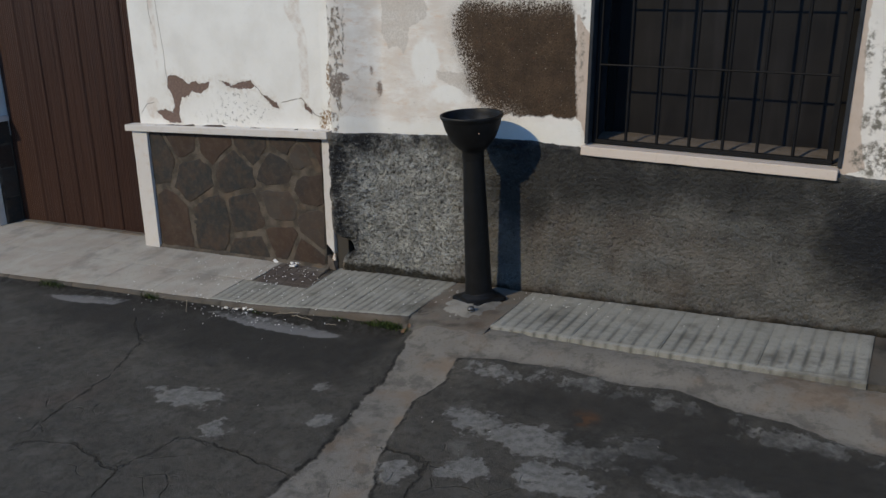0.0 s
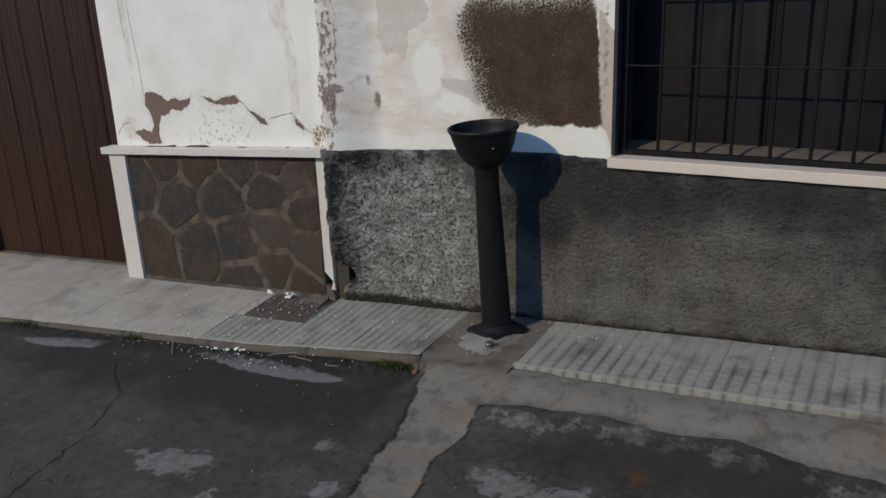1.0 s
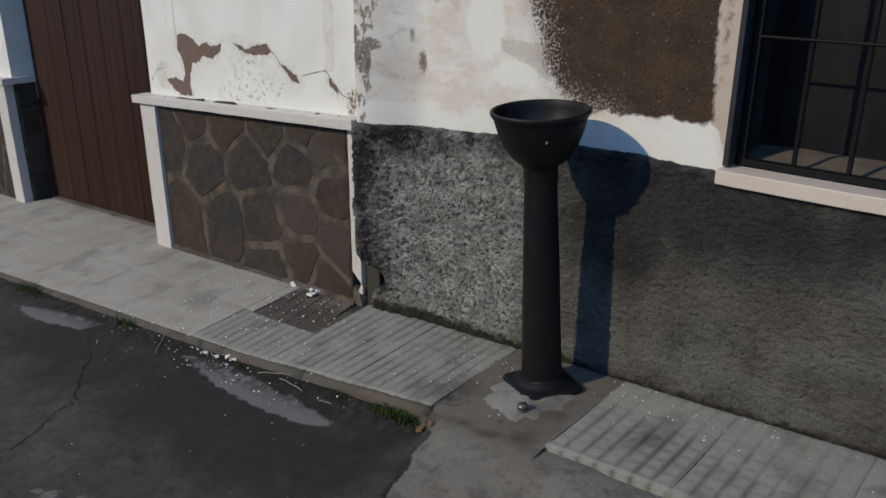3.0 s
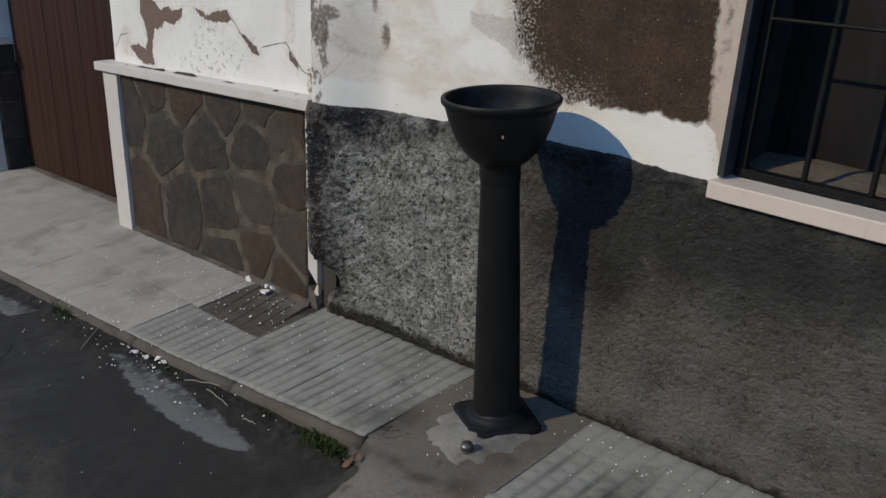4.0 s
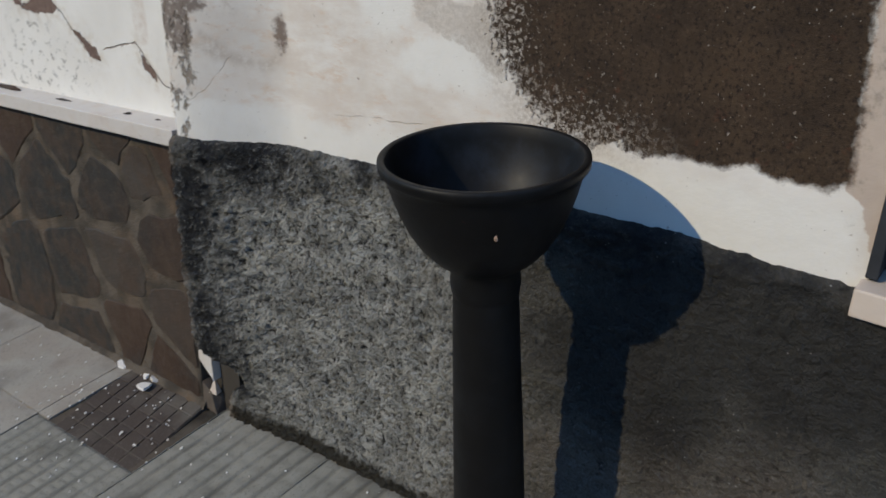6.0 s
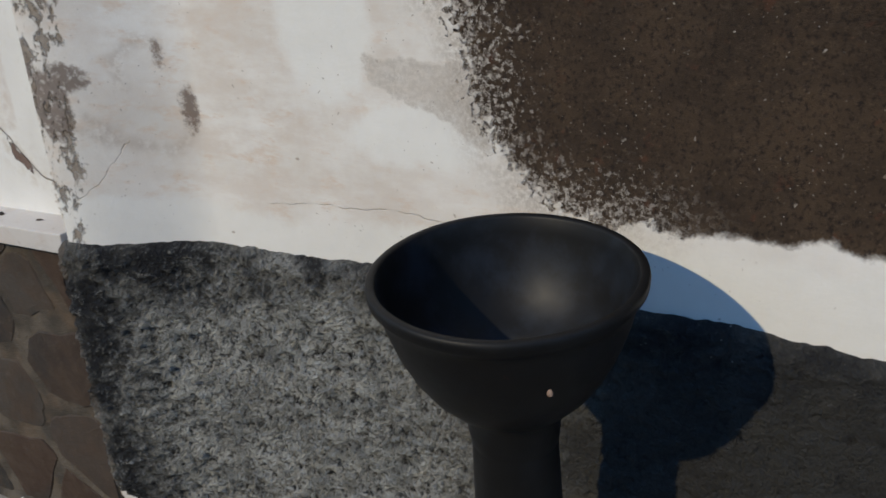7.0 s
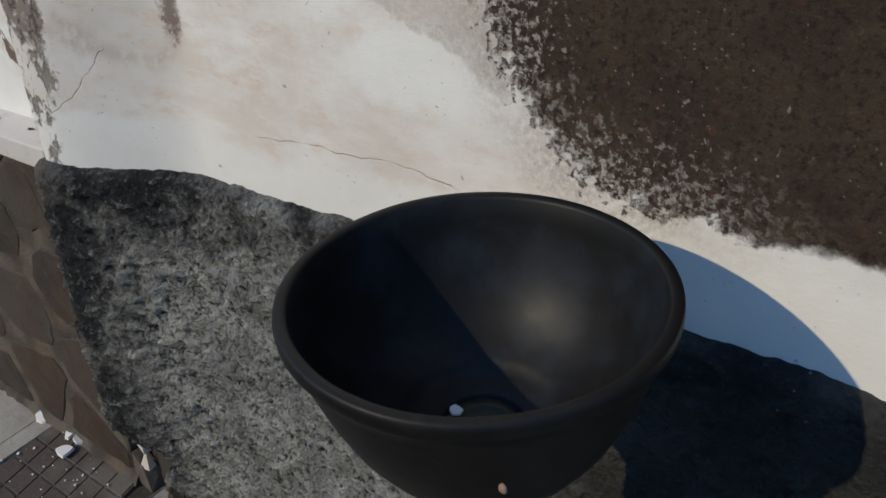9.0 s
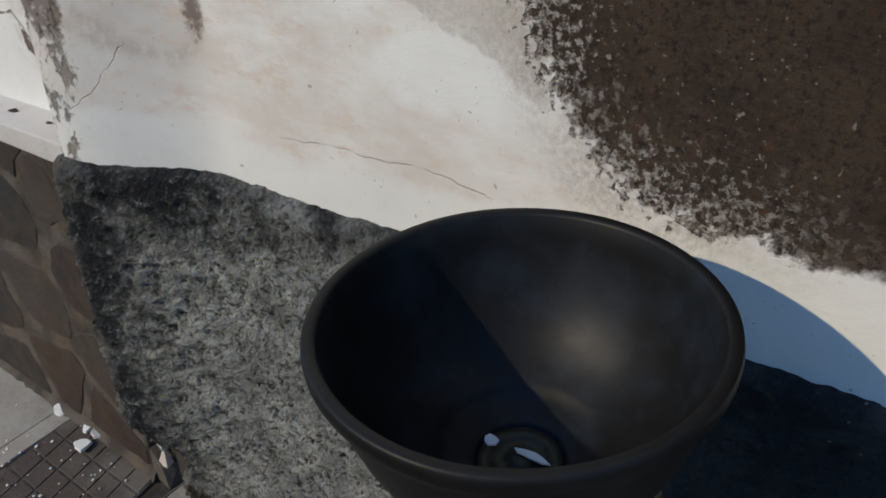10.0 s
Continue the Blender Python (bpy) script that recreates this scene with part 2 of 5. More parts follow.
    c = s.mix(s.mul(s.within("smear", 30, 0.03, 0.012), s.mul(s.step(s.noise(60, 6, 0.7), 0.34, 0.6), 0.6)), c, (0.4, 0.33, 0.27))
    spots = s.mul(s.within("spots", 95, 0.024, 0.004), s.step(s.noise(90, 5, 0.7), 0.26, 0.5))
    c = s.mix(s.mul(spots, 0.85), c, s.mix(s.noise(60, 3), (0.07, 0.05, 0.04), (0.2, 0.145, 0.115)))
    crack_d = s.math("ABSOLUTE", s.add(s.attr("crack_side"), s.mul(s.add(s.noise(45, 4), -0.5), 0.012)))
    crack = s.mul(s.mul(s.step(crack_d, 0.0011, 0.0003), s.step(s.attr("crack"), 0.014, 0.01)), s.step(s.noise(30, 3), 0.36, 0.5))
    c = s.mix(s.mul(crack, 0.32), c, (0.36, 0.3, 0.25))
    pin = s.mul(s.step(s.cells(40, 'F1', s.bend(0.03, 40)), 0.11, 0.06), s.step(s.noise(14, 2), 0.5, 0.6))
    c = s.mix(s.mul(pin, 0.7), c, (0.3, 0.25, 0.2))
    dot = s.mul(s.step(s.cells(85, "F1", s.bend(0.02, 60)), 0.12, 0.06), s.step(s.noise(9, 3), 0.48, 0.62))
    c = s.mix(s.mul(s.mul(dot, s.step(solid, 0.6, 0.2)), 0.6), c, (0.22, 0.19, 0.16))
    joint = s.mul(s.within("joint", 28, 0.11, 0.006, 8), s.step(s.noise(52, 7, 0.7, 0.0, s.stretch(1, 1, 0.6)), 0.5, 0.58))
    c = s.mix(s.mul(joint, 0.9), c, s.mix(s.noise(110, 4), (0.045, 0.034, 0.026), (0.42, 0.35, 0.28)))
    # wall behind the dado is coloured dark so that gaps look shaded
    low = s.within("low", 20, 0.01, 0.003)
    c = s.mix(low, c, (0.04, 0.038, 0.036))
    grain = s.mul(s.mul(solid, s.noise(420, 5, 0.8)), 0.5)
    h = s.add(s.mul(s.noise(18, 6), 0.4), s.add(s.mul(s.noise(330, 5, 0.75), 0.05), grain))
    h = s.add(h, s.add(s.mul(solid, -0.6), s.mul(s.add(s.mul(crack, 0.4), joint), -0.4)))
    return s.done(c, s.add(0.78, s.mul(solid, 0.15)), h, 0.006)


def make_dado():
    s = Shade("roughcast", 0.95, 0, 0.2)
    h = s.attr("height")
    grit, lumps = s.noise(165, 6, 0.72), s.noise(62, 4, 0.6)
    flat = s.noise(150, 6, 0.75, 0.0, s.stretch(0.85, 1, 1.15))
    grains = s.cells(120, "F1", s.bend(0.02, 60))
    fine = s.add(s.add(s.mul(s.add(flat, -0.5), 4.5), s.mul(h, 0.3)), s.mul(s.add(lumps, -0.5), 0.8))
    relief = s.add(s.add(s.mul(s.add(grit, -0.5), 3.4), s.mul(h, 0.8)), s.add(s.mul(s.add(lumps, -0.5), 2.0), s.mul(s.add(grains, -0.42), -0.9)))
    base = s.mix(s.step(s.noise(7, 6), 0.3, 0.7), (0.115, 0.114, 0.108), (0.235, 0.23, 0.212))
    base = s.mix(s.mul(s.step(s.noise(4.5, 5), 0.42, 0.66), s.mul(s.step(s.attr("red"), 0.3, 0.0), 0.5)), base, (0.15, 0.118, 0.094))
    base = s.mix(s.mul(s.mul(s.step(s.noise(18, 6, 0.65), 0.46, 0.64), s.step(fine, -0.2, 0.7)), 0.5), base, (0.25, 0.242, 0.225))
    base = s.mix(s.mul(s.step(grit, 0.53, 0.66), 0.55), base, (0.27, 0.268, 0.25))
    # dark staining, and extra darkness painted into the basin's cast shadow
    stain_shade = s.step(s.add(s.attr("stain_shade"), s.mul(s.add(s.noise(6, 6, 0.65), -0.5), 0.24)), 0.06, -0.08)
    base = s.mix(s.mul(stain_shade, 0.78), base, (0.026, 0.027, 0.029))
    # hollows of the relief darkened in colour, as their shade
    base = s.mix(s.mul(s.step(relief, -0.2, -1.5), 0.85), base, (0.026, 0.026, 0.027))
    worn = s.step(s.add(s.attr("worn"), s.mul(s.add(s.noise(12, 6, 0.65), -0.5), 0.45)), 0.16, -0.08)
    pale = s.mix(s.step(s.noise(20, 6, 0.65), 0.3, 0.7), (0.3, 0.308, 0.298), (0.665, 0.675, 0.65))
    # worn crests are pale; pits between them get their shade in the colour
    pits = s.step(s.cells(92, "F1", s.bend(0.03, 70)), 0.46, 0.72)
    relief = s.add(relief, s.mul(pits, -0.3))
    rubbed_shaded = s.mix(s.step(relief, -1.35, 0.15), (0.026, 0.026, 0.028), pale)
    base = s.mix(worn, base, rubbed_shaded)
    # dark blotches, and the shade inside the broken corner hole, as colour
    dark = s.step(s.add(s.attr("damp_hole_shade"), s.mul(s.add(s.noise(16, 6, 0.65), -0.5), 0.2)), 0.05, -0.05)
    base = s.mix(s.mul(dark, s.step(relief, 1.5, -0.2)), base, (0.032, 0.034, 0.039))
    flecks = s.mul(s.step(s.cells(70), 0.11, 0.06), s.step(s.noise(9, 3), 0.5, 0.62))
    base = s.mix(s.mul(flecks, 0.7), base, (0.5, 0.49, 0.47))
    foot = s.step(s.add(s.attr("foot"), s.mul(s.noise(18, 4), 0.05)), 0.06, 0.0)
    base = s.mix(s.mul(foot, s.step(s.noise(13, 4), 0.42, 0.6)), base, (0.1, 0.065, 0.035))
    moss = s.step(s.add(s.attr("moss"), s.mul(s.add(s.noise(22, 5), -0.5), 0.06)), 0.012, -0.012)
    base = s.mix(s.mul(moss, 0.9), base, s.mix(s.noise(60, 4), (0.012, 0.012, 0.01), (0.045, 0.04, 0.028)))
    rim = s.mul(s.add(1.0, s.mul(dark, -0.95)), s.step(s.add(s.attr("rim"), s.mul(s.add(s.noise(35, 5), -0.5), 0.03)), 0.004, -0.004))
    rim = s.mul(rim, s.step(s.noise(48, 6, 0.7), 0.34, 0.52))
    base = s.mix(s.mul(rim, 0.9), base, s.mix(s.noise(70, 4), (0.2, 0.155, 0.12), (0.56, 0.5, 0.43)))
    return s.done(base, None, s.add(s.mix(worn, s.add(s.mul(flat, 0.6), s.mul(grit, 0.5)), grit), s.add(s.mul(pits, -0.14), s.mul(s.mul(s.add(lumps, s.mul(grains, -0.5)), s.add(0.45, worn)), 0.6))), 0.022, 1.0)


def make_asphalt():
    s = Shade("asphalt", 0.85, 0, 0.2)
    c = s.mix(s.noise(2.2, 5), (0.034, 0.034, 0.031), (0.088, 0.082, 0.071))
    c = s.mix(s.mul(s.step(s.noise(1.1, 3), 0.5, 0.7), s.step(s.attr("red"), 0.6, -0.4)), c, (0.085, 0.056, 0.046))
    c = s.mix(s.mul(s.step(s.noise(7, 7, 0.7), 0.48, 0.68), 0.6), c, (0.11, 0.106, 0.096))
    c = s.mix(s.mul(s.step(s.noise(24, 7, 0.7), 0.48, 0.62), 0.4), c, (0.075, 0.066, 0.056))
    c = s.mix(s.mul(s.step(s.noise(30, 6, 0.7), 0.52, 0.4), 0.4), c, (0.016, 0.0155, 0.0145))
    c = s.mix(s.mul(s.step(s.noise(190, 5, 0.8), 0.53, 0.66), 0.65), c, (0.15, 0.142, 0.132))
    c = s.mix(s.step(s.cells(120), 0.16, 0.06), c, (0.02, 0.02, 0.02))
    skim = s.within("skim", 17, 0.26, 0.008, 10)
    c = s.mix(s.mul(skim, s.add(0.4, s.mul(s.step(s.noise(40, 8, 0.75), 0.35, 0.62), 0.5))), c, s.mix(s.noise(20, 5), (0.16, 0.16, 0.157), (0.26, 0.257, 0.246)))
    dust = s.mul(s.step(s.noise(6, 7, 0.7), 0.54, 0.68), s.step(s.attr("dusty"), 0.15, -0.2))
    c = s.mix(s.mul(dust, 0.6), c, (0.15, 0.148, 0.14))
    wet = s.within("wet", 24, 0.07, 0.006)
    c = s.mix(s.mul(wet, 0.85), c, (0.2, 0.2, 0.203))
    conc = s.within("concrete", 16, 0.05, 0.004, 6)
    cc = s.mix(s.noise(7, 6), (0.17, 0.16, 0.142), (0.25, 0.235, 0.21))
    cc = s.mix(s.step(s.noise(90, 5, 0.7), 0.5, 0.72), cc, (0.15, 0.14, 0.125))
    cc = s.mix(s.mul(s.step(s.noise(11, 8, 0.7), 0.48, 0.62), 0.6), cc, (0.085, 0.08, 0.073))
    cc = s.mix(s.mul(s.step(s.noise(5, 4), 0.5, 0.68), 0.55), cc, (0.2, 0.145, 0.1))
    border = s.add(s.attr("concrete"), s.mul(s.add(s.noise(16, 6, 0.65), -0.5), 0.05))
    c = s.mix(conc, c, cc)
    # ragged dark line painted as the shadow and crack along the asphalt's edge
    lip_shade = s.mul(s.step(s.math("ABSOLUTE", s.add(border, -0.006)), 0.011, 0.002), s.mul(s.step(s.noise(22, 4), 0.38, 0.55), s.step(s.attr("lip_shade"), 0.1, -0.1)))
    c = s.mix(s.mul(lip_shade, 0.85), c, (0.012, 0.012, 0.011))
    crack_d = s.math("ABSOLUTE", s.add(s.attr("crack_side"), s.mul(s.add(s.noise(12, 6, 0.7), -0.5), 0.1)))
    crack = s.mul(s.mul(s.step(crack_d, 0.009, 0.001), s.step(s.attr("crack"), 0.07, 0.05)), s.step(s.noise(10, 3), 0.34, 0.5))
    web = s.mul(s.step(s.cells(7, "DISTANCE_TO_EDGE", s.stretch(1, 1, 0.001, s.bend(0.16))), 0.022, 0.004), s.step(s.add(s.attr("web"), s.mul(s.noise(4, 3), 0.5)), 0.25, 0.1))
    cracks = s.math("MAXIMUM", crack, s.mul(web, s.mul(s.step(s.noise(9, 3), 0.5, 0.64), 0.6)))
    c = s.mix(s.mul(cracks, 0.5), c, (0.014, 0.0135, 0.012))
    fresh = s.mul(s.step(s.add(s.attr("fresh"), s.mul(s.add(s.noise(5, 6, 0.65), -0.5), 0.5)), 0.1, -0.1), 0.7)
    c = s.mix(s.mul(fresh, s.add(1.0, s.mul(s.math("MAXIMUM", conc, wet), -1.0))), c, s.mix(s.noise(300, 4, 0.75), (0.011, 0.011, 0.011), (0.03, 0.029, 0.0275)))
    kerb = s.mul(s.step(s.attr("kerb"), 0.17, 0.06), s.step(s.noise(30, 6, 0.65), 0.36, 0.56))
    c = s.mix(s.mul(kerb, 0.9), c, (0.012, 0.0105, 0.008))
    rust = s.mul(s.step(s.attr("rust"), 0.02, -0.03), s.step(s.noise(25, 5), 0.4, 0.65))
    c = s.mix(s.mul(rust, 0.6), c, (0.12, 0.055, 0.02))
    flecks = s.mul(s.step(s.cells(34), 0.06, 0.04), s.step(s.noise(3, 3), 0.5, 0.65))
    c = s.mix(s.mul(flecks, 0.8), c, (0.5, 0.49, 0.47))
    h = s.add(s.mul(s.noise(330, 4, 0.7), 0.35), s.add(s.mul(s.noise(60, 4), 0.25), s.mul(cracks, -1.0)))
    h = s.add(h, s.add(s.mul(skim, 0.12), s.mul(conc, 0.2)))
    return s.done(c, s.add(0.72, s.mul(conc, 0.2)), h, 0.011)


def make_concrete(name, a, b, stain, mottled=0.5, brown=0.0):
    s = Shade(name, 0.88, 0, 0.35)
    c = s.mix(s.noise(9, 6), a, b)
    r = s.any()
    c = s.mix(s.mul(r, 0.1), c, stain)
    c = s.mix(s.mul(s.step(s.noise(5.5, 5), 0.5, 0.7), mottled), c, stain)
    c = s.mix(s.mul(s.step(s.noise(140, 4, 0.7), 0.52, 0.72), 0.55), c, stain)
    if brown:
        c = s.mix(s.mul(s.step(s.noise(7, 5), 0.4, 0.62), brown), c, (0.2, 0.12, 0.07))
    c = s.mix(s.mul(s.attr("groove"), s.mul(s.step(s.noise(9, 5), 0.3, 0.6), 0.8)), c, tuple(0.75 * v for v in stain))
    pit = s.step(s.cells(130), 0.16, 0.07)
    c = s.mix(s.mul(pit, 0.35), c, (0.06, 0.055, 0.05))
    fleck = s.mul(s.step(s.cells(52), 0.07, 0.04), s.step(s.noise(5, 2), 0.48, 0.58))
    c = s.mix(s.mul(fleck, 0.75), c, (0.55, 0.54, 0.51))
    h = s.add(s.mul(s.noise(40, 5), 0.4), s.add(s.mul(s.noise(250, 4, 0.7), 0.3), s.mul(pit, -0.3)))
    return s.done(c, None, h, 0.004)


def make_marble(name, light, vein_tone):
    s = Shade(name, 0.5, 0, 0.4)
    vein = s.step(s.noise(9, 7, 0.7, 1.2), 0.56, 0.66)
    c = s.mix(s.mul(vein, 0.35), light, vein_tone)
    c = s.mix(s.mul(s.step(s.noise(24, 6), 0.5, 0.75), 0.4), c, (0.55, 0.47, 0.4))
    c = s.mix(s.mul(s.step(s.noise(90, 4), 0.6, 0.78), 0.4), c, (0.32, 0.27, 0.22))
    return s.done(c, None, s.noise(70, 5), 0.002, 0.5)


def make_slate():
    s = Shade("cladding_stone", 0.75, 0, 0.25)
    r = s.any()
    tone = s.mix(s.step(r, 0.5, 0.62), (0.027, 0.028, 0.0275), (0.046, 0.029, 0.021))
    tone = s.mix(s.step(r, 0.8, 0.9), tone, (0.06, 0.052, 0.045))
    c = s.mix(s.mul(s.step(s.noise(13, 7, 0.65, 0.4), 0.42, 0.66), 0.8), tone, (0.058, 0.041, 0.03))
    c = s.mix(s.mul(s.step(s.noise(6, 4), 0.45, 0.7), 0.6), c, (0.032, 0.032, 0.031))
    c = s.mix(s.mul(s.step(s.noise(34, 6, 0.7), 0.48, 0.66), 0.5), c, (0.075, 0.058, 0.045))
    c = s.mix(s.mul(s.step(s.noise(100, 4), 0.6, 0.8), 0.4), c, (0.14, 0.115, 0.09))
    c = s.mix(s.mul(s.step(s.noise(9, 6, 0.65), 0.48, 0.66), 0.55), c, (0.066, 0.045, 0.033))
    h = s.add(s.noise(26, 6), s.mul(s.noise(160, 4), 0.3))
    return s.done(c, s.add(0.55, s.mul(s.noise(20, 3), 0.3)), h, 0.004)


def make_mortar():
    s = Shade("mortar", 0.95, 0, 0.25)
    c = s.mix(s.step(s.noise(12, 6), 0.36, 0.64), (0.055, 0.048, 0.04), (0.115, 0.099, 0.08))
    c = s.mix(s.mul(s.step(s.noise(7, 4), 0.5, 0.7), 0.7), c, (0.135, 0.099, 0.068))
    return s.done(c, None, s.add(s.noise(60, 5), s.mul(s.noise(280, 3), 0.5)), 0.005)


def make_wood():
    s = Shade("brown_door_wood", 0.55, 0, 0.35)
    fine = s.noise(150, 5, 0.6, 0.0, s.stretch(1, 1, 0.02))
    c = s.mix(fine, (0.02, 0.008, 0.0045), (0.056, 0.022, 0.0115))
    c = s.mix(s.mul(s.step(s.noise(22, 4, 0.6, 0.0, s.stretch(1, 1, 0.08)), 0.45, 0.7), 0.6), c, (0.026, 0.012, 0.008))
    c = s.mix(s.mul(s.any(), 0.3), c, (0.062, 0.027, 0.016))
    return s.done(c, s.add(0.45, s.mul(fine, 0.25)), s.noise(110, 3, 0.5, 0.0, s.stretch(1, 1, 0.012)), 0.004)


def make_iron(name, dust, sky_tone, tone_b):
    s = Shade(name, 0.5, 0.0, 0.28)
    c = s.mix(s.noise(18, 6), (0.0035, 0.0036, 0.004), (0.0085, 0.0083, 0.0082))
    c = s.mix(s.mul(s.step(s.noise(60, 5), 0.58, 0.75), 0.4), c, (0.016, 0.015, 0.014))
    streak = s.mul(s.step(s.noise(34, 4, 0.55, 0.0, s.stretch(1, 1, 0.12)), 0.6, 0.72), 0.7)
    c = s.mix(streak, c, (0.003, 0.003, 0.0035))
    scab = s.mul(s.step(s.noise(75, 5, 0.7), 0.6, 0.68), s.step(s.noise(12, 4), 0.46, 0.6))
    c = s.mix(s.mul(scab, 0.85), c, (0.0025, 0.0028, 0.004))
    chip = s.mul(s.step(s.noise(33, 4, 0.6), 0.735, 0.76), 0.9)
    c = s.mix(chip, c, (0.10, 0.03, 0.018))
    # dust film; its bluish tone paints in the sky's reflection
    film = s.mul(s.step(s.noise(14, 7, 0.68), 0.42, 0.68), dust)
    c = s.mix(film, c, s.mix(s.noise(9, 4), sky_tone, tone_b))
    rough = s.add(0.34, s.mul(s.noise(17, 6, 0.7), 0.36))
    return s.done(c, rough, s.add(s.mul(s.noise(30, 4), 0.4), s.mul(s.noise(260, 3), 0.06)), 0.0014, 0.6)


def make_simple(name, a, b, rough, metal=0.0, scale=40, depth=0.002):
    s = Shade(name, rough, metal, 0.15)
    c = s.mix(s.noise(scale, 5), a, b)
    return s.done(c, None, s.noise(scale * 2, 4), depth, 0.7)


def make_glass():
    s = Shade("dusty_glass", 0.2, 0, 0.2)
    c = s.mix(s.step(s.noise(5, 5, 0.6), 0.4, 0.7), (0.008, 0.0075, 0.0085), (0.013, 0.0122, 0.013))
    c = s.mix(s.mul(s.step(s.noise(14, 4, 0.6, 0.0, s.stretch(1, 1, 0.1)), 0.48, 0.66), 0.7), c, (0.019, 0.018, 0.0195))
    return s.done(c, s.add(0.3, s.mul(s.noise(9, 5), 0.35)))


WHITE_LEFT, WHITE_RIGHT, DADO, ASPHALT = make_white_left(), make_white_right(), make_dado(), make_asphalt()
SMOOTH_SLAB = make_concrete("worn_pavement_concrete", (0.42, 0.4, 0.36), (0.31, 0.298, 0.268), (0.16, 0.152, 0.137), 0.6, 0.18)
RIBBED_SLAB = make_concrete("ribbed_pavement_concrete", (0.335, 0.335, 0.303), (0.24, 0.24, 0.216), (0.105, 0.103, 0.09), 0.8, 0.05)
CEMENT = make_concrete("patched_cement", (0.175, 0.163, 0.143), (0.105, 0.097, 0.084), (0.05, 0.045, 0.038), 0.85, 0.2)
KERB = make_concrete("kerb_concrete", (0.13, 0.12, 0.103), (0.062, 0.056, 0.047), (0.024, 0.022, 0.018), 0.95, 0.12)
PAD = make_concrete("pale_mortar", (0.3, 0.29, 0.265), (0.19, 0.182, 0.163), (0.08, 0.075, 0.066), 0.7)
COVER = make_concrete("rusty_cover", (0.085, 0.066, 0.056), (0.05, 0.041, 0.037), (0.15, 0.138, 0.12), 0.75)
MARBLE, SILL = make_marble("white_marble", (0.6, 0.575, 0.55), (0.45, 0.42, 0.395)), make_marble("cream_marble", (0.61, 0.535, 0.47), (0.46, 0.39, 0.33))
SLATE, MORTAR, WOOD = make_slate(), make_mortar(), make_wood()
# the blue of the first tone is reflected sky, put into the colour
IRON = make_iron("black_painted_iron", 0.6, (0.007, 0.010, 0.015), (0.016, 0.0145, 0.0135))
IRON_DUSTY_SKY = make_iron("dusty_sky_tinted_iron", 0.8, (0.010, 0.02, 0.038), (0.022, 0.021, 0.022))
GRILLE = make_simple("grille_paint", (0.004, 0.004, 0.005), (0.012, 0.012, 0.013), 0.6)
SASH = make_simple("dark_sash_wood", (0.006, 0.0058, 0.006), (0.011, 0.0105, 0.0105), 0.7)
JAMB = make_simple("jamb_paint", (0.004, 0.005, 0.008), (0.055, 0.06, 0.068), 0.7, 0.0, 16)
LEDGE = make_simple("dirty_ledge", (0.06, 0.052, 0.045), (0.16, 0.135, 0.115), 0.9, 0.0, 26, 0.006)
GLASS = make_glass()
FLAKE = make_simple("paint_flake", (0.72, 0.71, 0.69), (0.85, 0.84, 0.82), 0.7)
PLUG = make_simple("rusty_plug", (0.2, 0.12, 0.09), (0.42, 0.33, 0.27), 0.8, 0.0, 300)
BRASS = make_simple("dull_brass", (0.035, 0.033, 0.026), (0.11, 0.1, 0.07), 0.55, 0.6)
STEEL = make_simple("dull_steel", (0.1, 0.1, 0.1), (0.25, 0.24, 0.23), 0.4, 0.8)
GRASS = make_simple("grass_blade", (0.02, 0.038, 0.008), (0.06, 0.08, 0.022), 0.7)
LEAF = make_simple("dry_leaf", (0.1, 0.058, 0.035), (0.22, 0.14, 0.085), 0.8)
TWIG = make_simple("dry_twig", (0.2, 0.17, 0.13), (0.36, 0.32, 0.26), 0.8)
PLASTER = make_simple("opposite_plaster", (0.42, 0.40, 0.37), (0.55, 0.53, 0.5), 0.9, 0.0, 3)
ROOM = make_simple("dim_room", (0.05, 0.045, 0.04), (0.08, 0.075, 0.07), 0.9)


# ---- the lie of the land: a street that climbs to the right ----
def pave(x, y):
    """Height of the pavement."""
    return 0.255 + 0.063 * x - 0.092 * min(1.0, max(0.0, -x)) * max(0.0, -y)


def kerb_line(x):
    """Front edge of the pavement on the uphill and downhill side."""
    return -0.445 + 0.065 * (x + 0.25) if x < -0.05 else -0.437


def street(x, y):
    """Height of the road."""
    z = 0.18 + 0.063 * max(-60.0, min(60.0, x))
    z += max(0.055 * sm(-0.15, 0.35, x) * sm(-0.85, -0.52, y), 0.061 * sm(-0.27, -0.1, x) * sm(0.5, 0.25, x) * sm(-0.98, -0.5, y))
    d = y - (-0.445 + 0.065 * (x + 0.25))
    z += (0.004 + 0.02 * sm(-1.1, -0.6, x)) * sm(-0.11, -0.035, d) * sm(-0.15, -0.3, x) * sm(-6, -4, x)
    return z - 0.09 * sm(-0.44, -0.36, y)


def bulge(x, z):
    """How far the right-hand wall swells out beside the joint."""
    return -(0.018 + 0.072 * sm(0.25, 0.46, z)) * (1 - sm(-0.875, -0.64, x)) + 0.004 * nz((x * 3, 0, z * 3))


